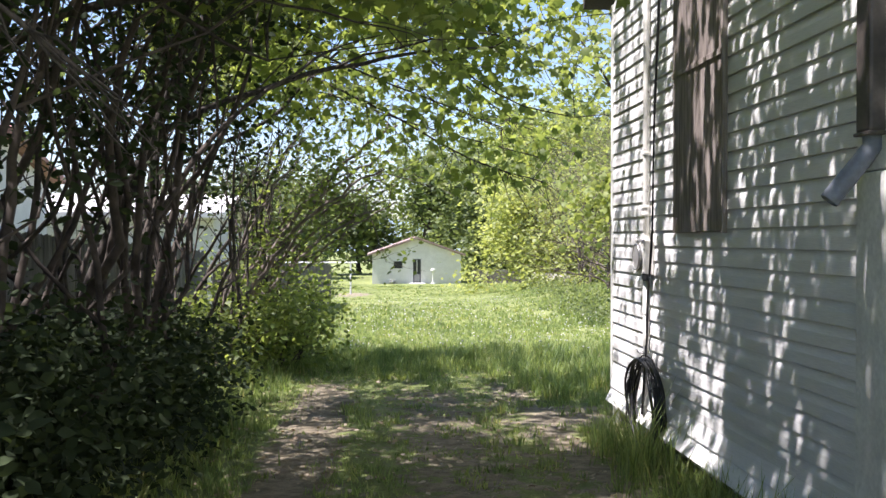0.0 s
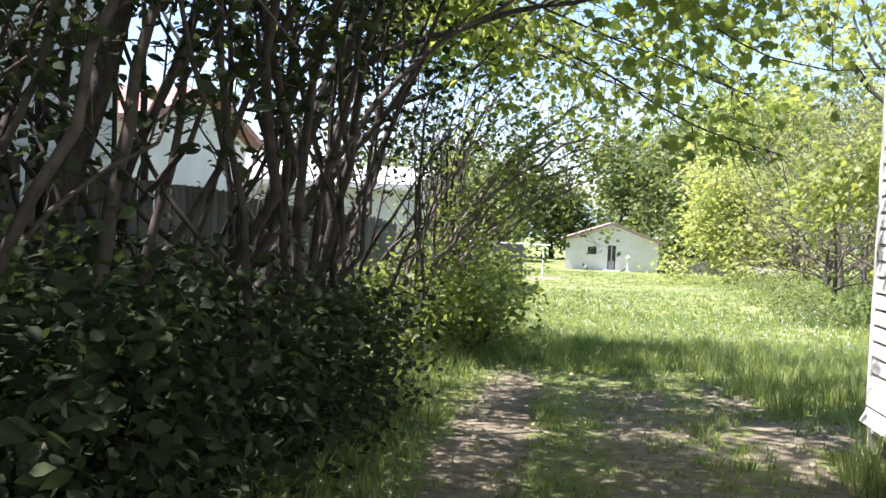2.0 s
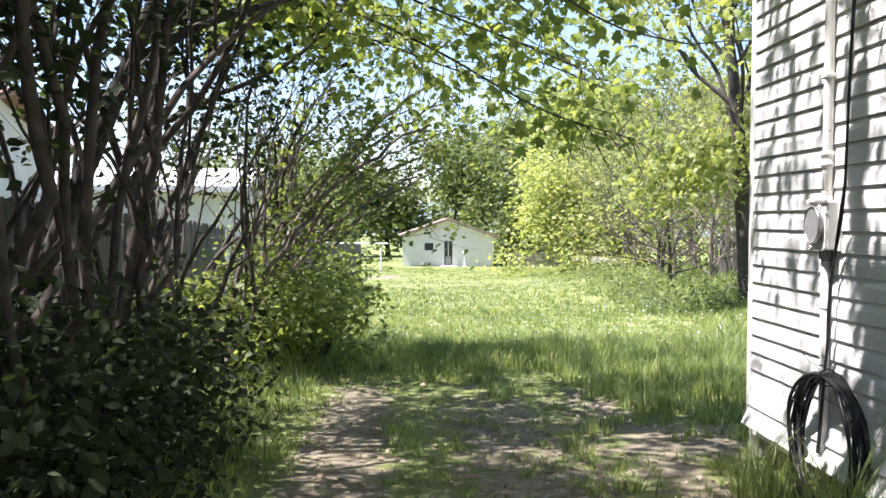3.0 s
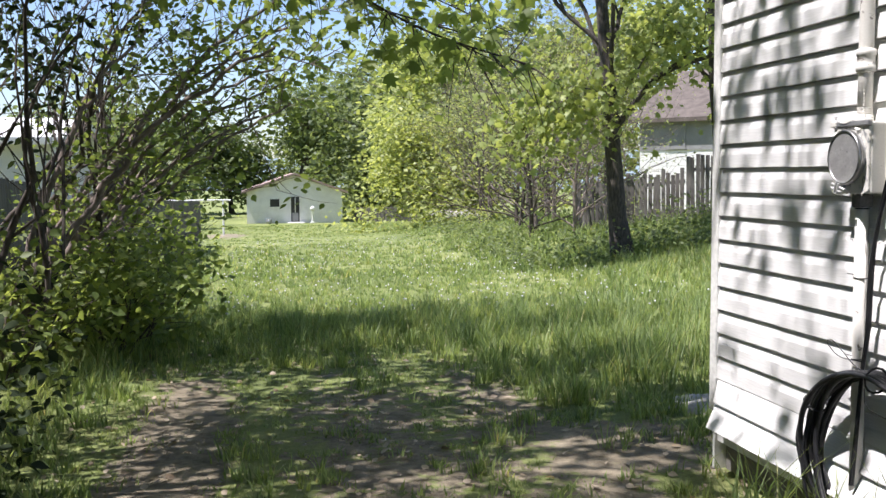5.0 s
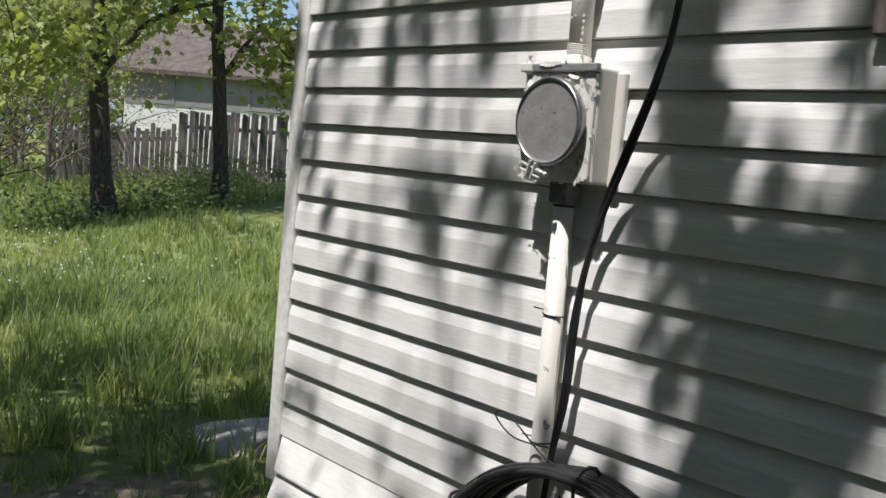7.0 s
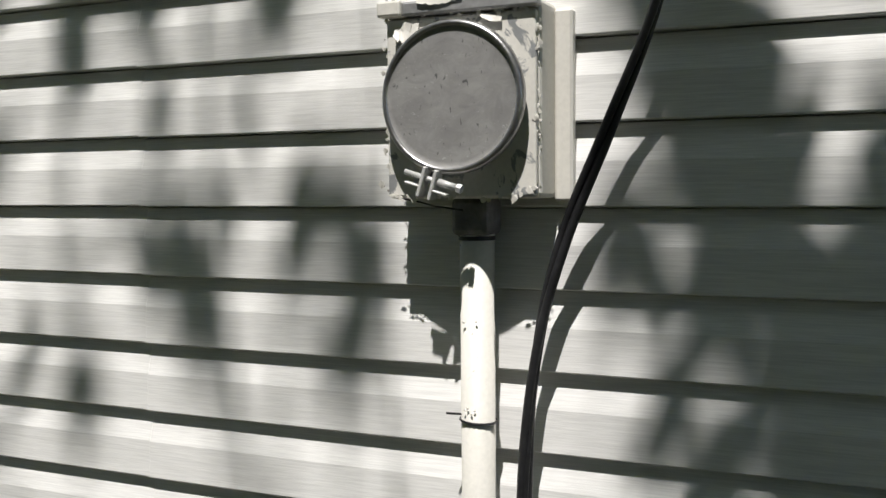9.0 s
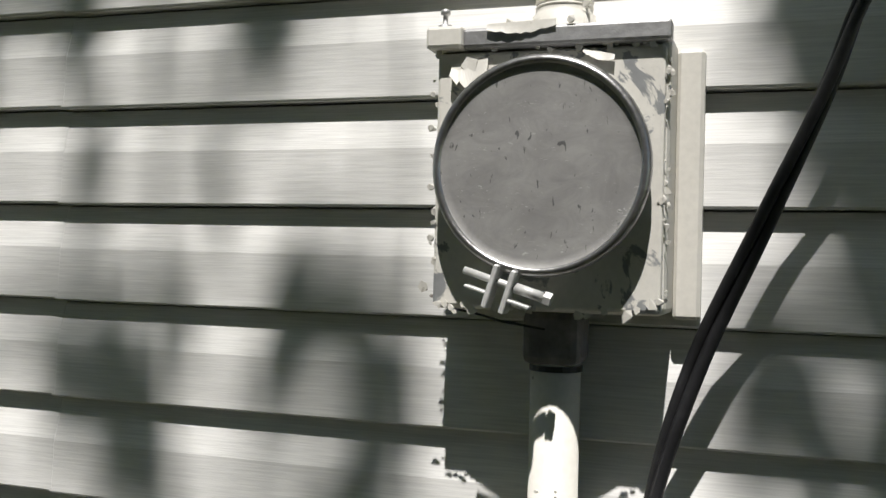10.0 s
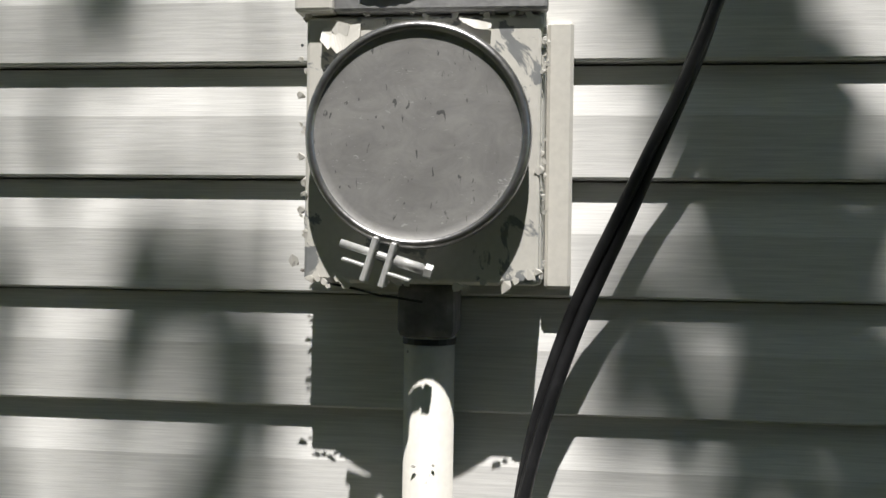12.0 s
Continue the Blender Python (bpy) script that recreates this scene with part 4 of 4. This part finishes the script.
def build_trees():
    # maples over the drive, with long drooping boughs
    # the high boughs are added above the view to throw shade on the wall
    spec = (((-4.4, -5.6), 5.6, 11, 11, [[(-4.4, -5.0, 2.6), (-3.4, -4.8, 3.3), (-2.6, -4.4, 3.3), (-1.6, -3.6, 3.2)], [(-4.2, -5.4, 2.5), (-3.4, -5.2, 2.45), (-2.75, -4.9, 1.95)], [(-4.2, -4.2, 3.0), (-3.0, -3.6, 4.0), (-1.8, -3.2, 4.3), (-0.8, -2.8, 4.1)], [(-4.3, -5.2, 3.4), (-3.0, -4.8, 4.2), (-1.8, -4.2, 4.4), (-0.8, -3.6, 4.2)], [(-4.2, -6.0, 3.2), (-3.0, -5.6, 4.1), (-1.8, -5.1, 4.3), (-0.8, -4.6, 4.1)]]),
            ((-4.5, -2.6), 6.0, 12, 12, [[(-4.4, -3.0, 3.0), (-3.2, -2.6, 3.9), (-2.0, -2.2, 4.0), (-0.9, -1.8, 3.7)], [(-4.4, -2.2, 3.4), (-3.2, -2.1, 4.6), (-2.0, -2.0, 4.9), (-1.0, -1.8, 4.6)]]),
            ((-4.5, 0.3), 6.0, 13, 11, [[(-4.4, 0.6, 2.8), (-3.2, 1.3, 3.6), (-1.8, 2.2, 3.5), (-0.4, 3.2, 2.8)], [(-4.4, 0.4, 3.0), (-3.0, 0.6, 3.9), (-1.6, 1.0, 3.8), (-0.5, 1.6, 3.2)]]),
            ((-4.6, 3.0), 5.6, 14, 10, [[(-4.5, 2.8, 2.6), (-3.2, 2.9, 3.3), (-2.0, 2.8, 2.9), (-0.9, 2.7, 2.3), (-0.1, 2.7, 2.05)], [(-4.5, 3.2, 3.0), (-3.4, 4.4, 3.7), (-2.2, 5.4, 3.4), (-1.3, 6.2, 2.6)], [(-4.5, 3.0, 3.4), (-3.2, 3.6, 4.4), (-1.8, 4.2, 4.3), (-0.6, 4.8, 3.6)], [(-4.4, 4.2, 3.2), (-2.8, 4.6, 3.3), (-1.4, 4.8, 2.9), (0.2, 4.9, 2.5)], [(-4.4, 5.0, 3.6), (-2.6, 6.0, 3.9), (-0.6, 6.6, 3.4), (0.9, 7.0, 2.9)], [(-4.4, 1.6, 3.2), (-3.0, 2.0, 3.4), (-1.7, 2.3, 3.0), (-0.6, 2.4, 2.6)]]))
    for b, h, seed, per, boughs in spec:
        tree("maple_tree", "young maple with green leaves arching over the drive", b, h, 0.075, seed, M["leaf_maple"], MAPLE, 0.106, per, (0.22, 0, 1), 7, 2, 0.2,
             (0.22, 0.0, -0.02), canopy_keep, low=0.38, reach=0.62, group="maples over the drive", kids=3, droop=0.7, boughs=boughs)
    # right of the lawn
    tree("box_elder", "tall dark-barked tree with fresh yellow-green leaves", (4.23, 12.0), 8.6, 0.17, 21, M["leaf_spring"], MAPLE, 0.13, 6, (-0.13, 0, 1), 16, 2, 0.34, (0, 0, 0.0), low=0.27, reach=0.46, droop=0.7, rise=(0.9, 1.8), group="trees by the fence",
         boughs=[[(4.2, 12.0, 2.2), (3.6, 11.8, 2.7), (2.9, 11.6, 2.5), (2.3, 11.5, 2.0)], [(4.2, 12.0, 2.6), (4.6, 11.7, 3.4), (5.1, 11.5, 3.7)]])
    tree("box_elder", "tall dark-barked tree with fresh yellow-green leaves", (6.08, 12.0), 8.4, 0.13, 22, M["leaf_spring"], MAPLE, 0.13, 6, (0.02, 0, 1), 15, 2, 0.34, (0, 0, 0.0), low=0.3, reach=0.42, droop=0.7, rise=(0.9, 1.8), group="trees by the fence",
         boughs=[[(6.1, 12.0, 2.4), (6.6, 11.7, 2.9), (7.2, 11.5, 2.6), (7.6, 11.4, 2.0)]])
    # golden shrub and the thicket beside it
    tree("golden_shrub", "large rounded shrub with golden yellow-green leaves", (6.5, 38.0), 4.5, 0.1, 31, M["leaf_yellow"], SIMPLE, 0.21, 24, (0, 0, 1), 16, 2, 0.5, (0, 0, -0.08), low=0.02, reach=0.56, category="bush", rise=(0.1, 0.9))
    for i, (b, h) in enumerate((((4.4, 18.2), 3.2), ((5.0, 16.8), 2.8), ((6.1, 30.9), 4.6), ((6.5, 26.0), 4.4), ((5.0, 21.4), 3.8), ((6.3, 19.9), 4.2), ((7.9, 22.8), 5.0), ((8.2, 29.5), 5.5), ((5.5, 23.6), 4.4), ((4.9, 19.6), 3.6), ((5.5, 28.1), 3.9), ((7.0, 33.2), 4.8), ((7.4, 26.6), 4.8), ((6.3, 22.6), 4.4))):
        tree("thicket_shrub", "bare-twigged brown shrub with a few spring leaves", b, h, 0.06, 40 + i, M["leaf_dark" if i % 3 else "leaf_spring"], SIMPLE, 0.08, 1, (0, 0, 1), 16, 2, 0.3, (0, 0, 0.15), low=0.03, reach=0.6, bark="brush" if i % 2 else "twig", category="bush", group="thicket", kids=4)
    # far trees round the garage
    for i, (b, h, r, mat) in enumerate((((8.2, 73.7), 11.5, 0.4, "leaf_dark"), ((2.6, 87.2), 9.5, 0.4, "leaf_dark"), ((-3.7, 89.4), 6.5, 0.25, "leaf_dark"), ((11.9, 71.7), 13, 0.35, "leaf_dark"),
                                        ((10.1, 53.3), 9, 0.25, "leaf_spring"), ((17, 58.6), 12, 0.3, "leaf_dark"), ((-9.5, 75.7), 7, 0.25, "leaf_dark"), ((-13.4, 80.4), 7.5, 0.3, "leaf_dark"),
                                        ((-20.5, 86.5), 8, 0.3, "leaf_dark"), ((23.1, 52.7), 12, 0.3, "leaf_spring"), ((7.8, 92.1), 12, 0.4, "leaf_dark"), ((16.2, 45), 9, 0.25, "leaf_spring"), ((-7.8, 50.4), 3.6, 0.12, "leaf_dark"), ((-9.8, 59.6), 4.2, 0.12, "leaf_dark"), ((-7.1, 87.1), 7.0, 0.2, "leaf_dark"), ((7.6, 72.6), 3.4, 0.1, "leaf_dark"), ((8, 78.3), 4.5, 0.12, "leaf_dark"), ((11.4, 67.1), 6.0, 0.15, "leaf_dark"), ((4.9, 96.5), 8.0, 0.2, "leaf_dark"))):
        tree("shade_tree", "tall leafy tree behind the lawn", b, h, r, 60 + i, M[mat], SIMPLE, 0.45, 9, (0, 0, 1), 11, 2, 0.85, (0, 0, 0.0), low=0.22, reach=0.42, group="far trees")


# ---- grass ----
BLADE = ([(-0.5, 0, 0), (0.5, 0, 0), (0.36, 0.12, 0.5), (-0.36, 0.12, 0.5), (0, 0.42, 1.0)], [(0, 1, 2), (0, 2, 3), (3, 2, 4)])


def grass_height(x, y):
    """How tall the grass stands; none inside the house."""
    if x > -0.02 and y < 0.02:
        return 0.0
    n = noise.noise((x * 1.3, y * 1.3, 0.4))
    drive = smoothstep(-3.1, -2.7, x) * (1 - smoothstep(-0.75, -0.25, x)) * (1 - smoothstep(2.8, 4.6, y))
    tall = 0.23 + 0.09 * n
    if x > -0.55 and y <= -0.7:
        tall = 0.42 + 0.12 * n
    elif x > -0.6 and y <= 1.5:
        tall = 0.13 + 0.06 * n
    if x > 2.4 and 7 < y < 24:
        tall += 0.2
    if y > 1.5 and x > -0.6:
        tall = 0.25 + 0.1 * n
    mown = smoothstep(5, 9, y) * (1 - smoothstep(1.5, 3.4, x - 0.03 * y))
    tall = tall * (1 - mown) + (0.11 + 0.04 * n) * mown
    tall *= 1 - 0.5 * smoothstep(16, 30, y)
    low = 0.05 + 0.1 * max(0, n + 0.1)
    if x < -3.5:
        tall *= 0.7
    clump = 0.5 + 1.15 * max(0.0, 0.42 + noise.noise((x * 4.2, y * 4.2, 1.7)))
    return (tall * (1 - drive) + low * drive) * clump


def build_grass():
    rng = np.random.default_rng(5)
    for name, label, n, x0, x1, y0, y1, wide, tall in (
            ("grass", "long green meadow grass along the drive", 95000, -3.8, 3.0, -4.5, 6.5, 0.0095, 0.64),
            ("grass", "long green meadow grass beside the house", 52000, -3.6, 5.5, 5.0, 14.0, 0.013, 0.66),
            ("grass", "sunny lawn grass", 80000, -5.0, 9.0, 12.0, 62.0, 0.028, 0.8)):
        k = n // 9
        cx, cy = rng.uniform(x0, x1, k), y0 + (y1 - y0) * rng.uniform(0, 1, k) ** (1.0 if y1 < 10 else 1.35)
        who, out = np.repeat(np.arange(k), 9), rng.uniform(0, 2 * np.pi, k * 9)
        n, off = k * 9, np.abs(rng.normal(0, 1, k * 9)) * wide * 3.6
        x, y = cx[who] + off * np.cos(out), cy[who] + off * np.sin(out)
        tuft = rng.uniform(0.55, 1.3, k)[who]
        h = np.array([grass_height(a, b) for a, b in zip(x, y)])
        bare = np.array([bare_amount(a, b) + 0.45 * noise.noise((a * 3, b * 3, 7)) for a, b in zip(x, y)])
        ok = (h > 0.01) & (bare < 0.33 + 0.25 * rng.random(n))
        x, y, h, out, tuft = x[ok], y[ok], h[ok], out[ok], tuft[ok]
        m = len(x)
        h = h * rng.uniform(0.6, 1.2, m) * tall * tuft
        a = out - np.pi / 2 + rng.normal(0, 0.5, m)
        side = np.stack([np.cos(a), np.sin(a), np.zeros(m)], 1) * (wide * rng.uniform(0.6, 1.4, m))[:, None]
        fall = np.stack([-np.sin(a), np.cos(a), np.zeros(m)], 1) * (h * rng.uniform(0.3, 2.1, m))[:, None]
        up = np.stack([np.zeros(m), np.zeros(m), h], 1)
        z = np.array([land(p, q) for p, q in zip(x, y)]) - 0.01
        me = scatter_mesh(name, np.stack([x, y, z], 1), np.stack([side, fall, up], 2), np.ones(m), BLADE, M["grass"])
        tagged(new(name, me), label, "grass", kind="stuff")


def build_seed_heads():
    """White dandelion heads over the lawn, and dry leaves on the drive."""
    rng = np.random.default_rng(9)
    n = 750
    x, y = rng.uniform(-2.6, 3.2, n), 5.5 + 21 * rng.random(n) ** 1.3
    at = np.stack([x, y, [land(a, b) + 0.13 + 0.1 * rng.random() for a, b in zip(x, y)]], 1)
    shape = ([(1, 0, 0), (-1, 0, 0), (0, 1, 0), (0, -1, 0), (0, 0, 1), (0, 0, -1)], [(0, 2, 4), (2, 1, 4), (1, 3, 4), (3, 0, 4), (2, 0, 5), (1, 2, 5), (3, 1, 5), (0, 3, 5)])
    me = scatter_mesh("dandelion_heads", at, np.repeat(np.eye(3)[None], n, 0), rng.uniform(0.008, 0.015, n), shape, M["fluff"])
    tagged(new("dandelion_heads", me), "white dandelion seed heads in the lawn", "flowers", kind="stuff")
    n = 1500
    x, y = rng.uniform(-3.0, 0.1, n), rng.uniform(-4.5, 5.5, n)
    at = np.stack([x, y, [land(a, b) + 0.012 for a, b in zip(x, y)]], 1)
    me = scatter_mesh("dry_leaves", at, turns(rng, n, 0.0, 0.5), rng.uniform(0.02, 0.06, n), OVAL, M["litter"])
    tagged(new("dry_leaves", me), "dry tan leaves scattered on the worn drive", "leaf litter", kind="stuff")


def build_weeds():
    """Clumps at the lawn's right edge: a yellow one and pale lavender flowers."""
    for i, (x, y, mat, s, label) in enumerate(((5.3, 27.5, "leaf_yellow", 0.8, "yellow flowering weed clump"), (4.3, 26.3, "lavender", 0.55, "clump of pale lavender flowers"), (4, 24.6, "leaf_maple", 0.7, "leafy green weed clump"),
                                               (3.1, 15.6, "leaf_maple", 0.5, "leafy green weed clump"), (4.9, 13.4, "leaf_maple", 0.5, "leafy green weed clump"), (2.9, 13, "leaf_maple", 0.45, "leafy green weed clump"), (4.1, 14.2, "leaf_maple", 0.6, "leafy green weed clump"),
                                               (5.9, 14.2, "leaf_maple", 0.7, "leafy green weed clump"), (6.9, 13.3, "leaf_maple", 0.7, "leafy green weed clump"), (3.4, 11.6, "leaf_maple", 0.5, "leafy green weed clump"), (4.9, 11.5, "leaf_maple", 0.5, "leafy green weed clump"),
                                               (5.6, 11.6, "leaf_maple", 0.55, "leafy green weed clump"), (3.7, 19.9, "leaf_maple", 0.8, "leafy green weed clump"), (3.4, 17.4, "leaf_maple", 0.6, "leafy green weed clump"), (7.7, 14.7, "leaf_maple", 0.8, "leafy green weed clump"))):
        rng = np.random.default_rng(300 + i)
        t = thing("weed_clump", label, "weeds", (x, y, land(x, y)), "weeds by the fence")
        pts = [tuple(p) for p in np.stack([rng.normal(0, s * 0.75, 80), rng.normal(0, s * 0.7, 80), rng.uniform(0.05, s, 80) * rng.uniform(0.5, 1.0, 80)], 1)]
        leaves("leaf_mass", rng, pts, 6, (0.09,) * 3, 0.075, OVAL, M["leaf_yellow" if mat == "leaf_yellow" else "leaf_dark"], t)
        if mat == "lavender":
            leaves("flower_mass", rng, [(a, b, s + 0.1 * c) for a, b, c in pts], 3, (0.06,) * 3, 0.05, SIMPLE, M["lavender"], t)


build_hedge()
build_trees()
build_weeds()
build_seed_heads()
build_grass()
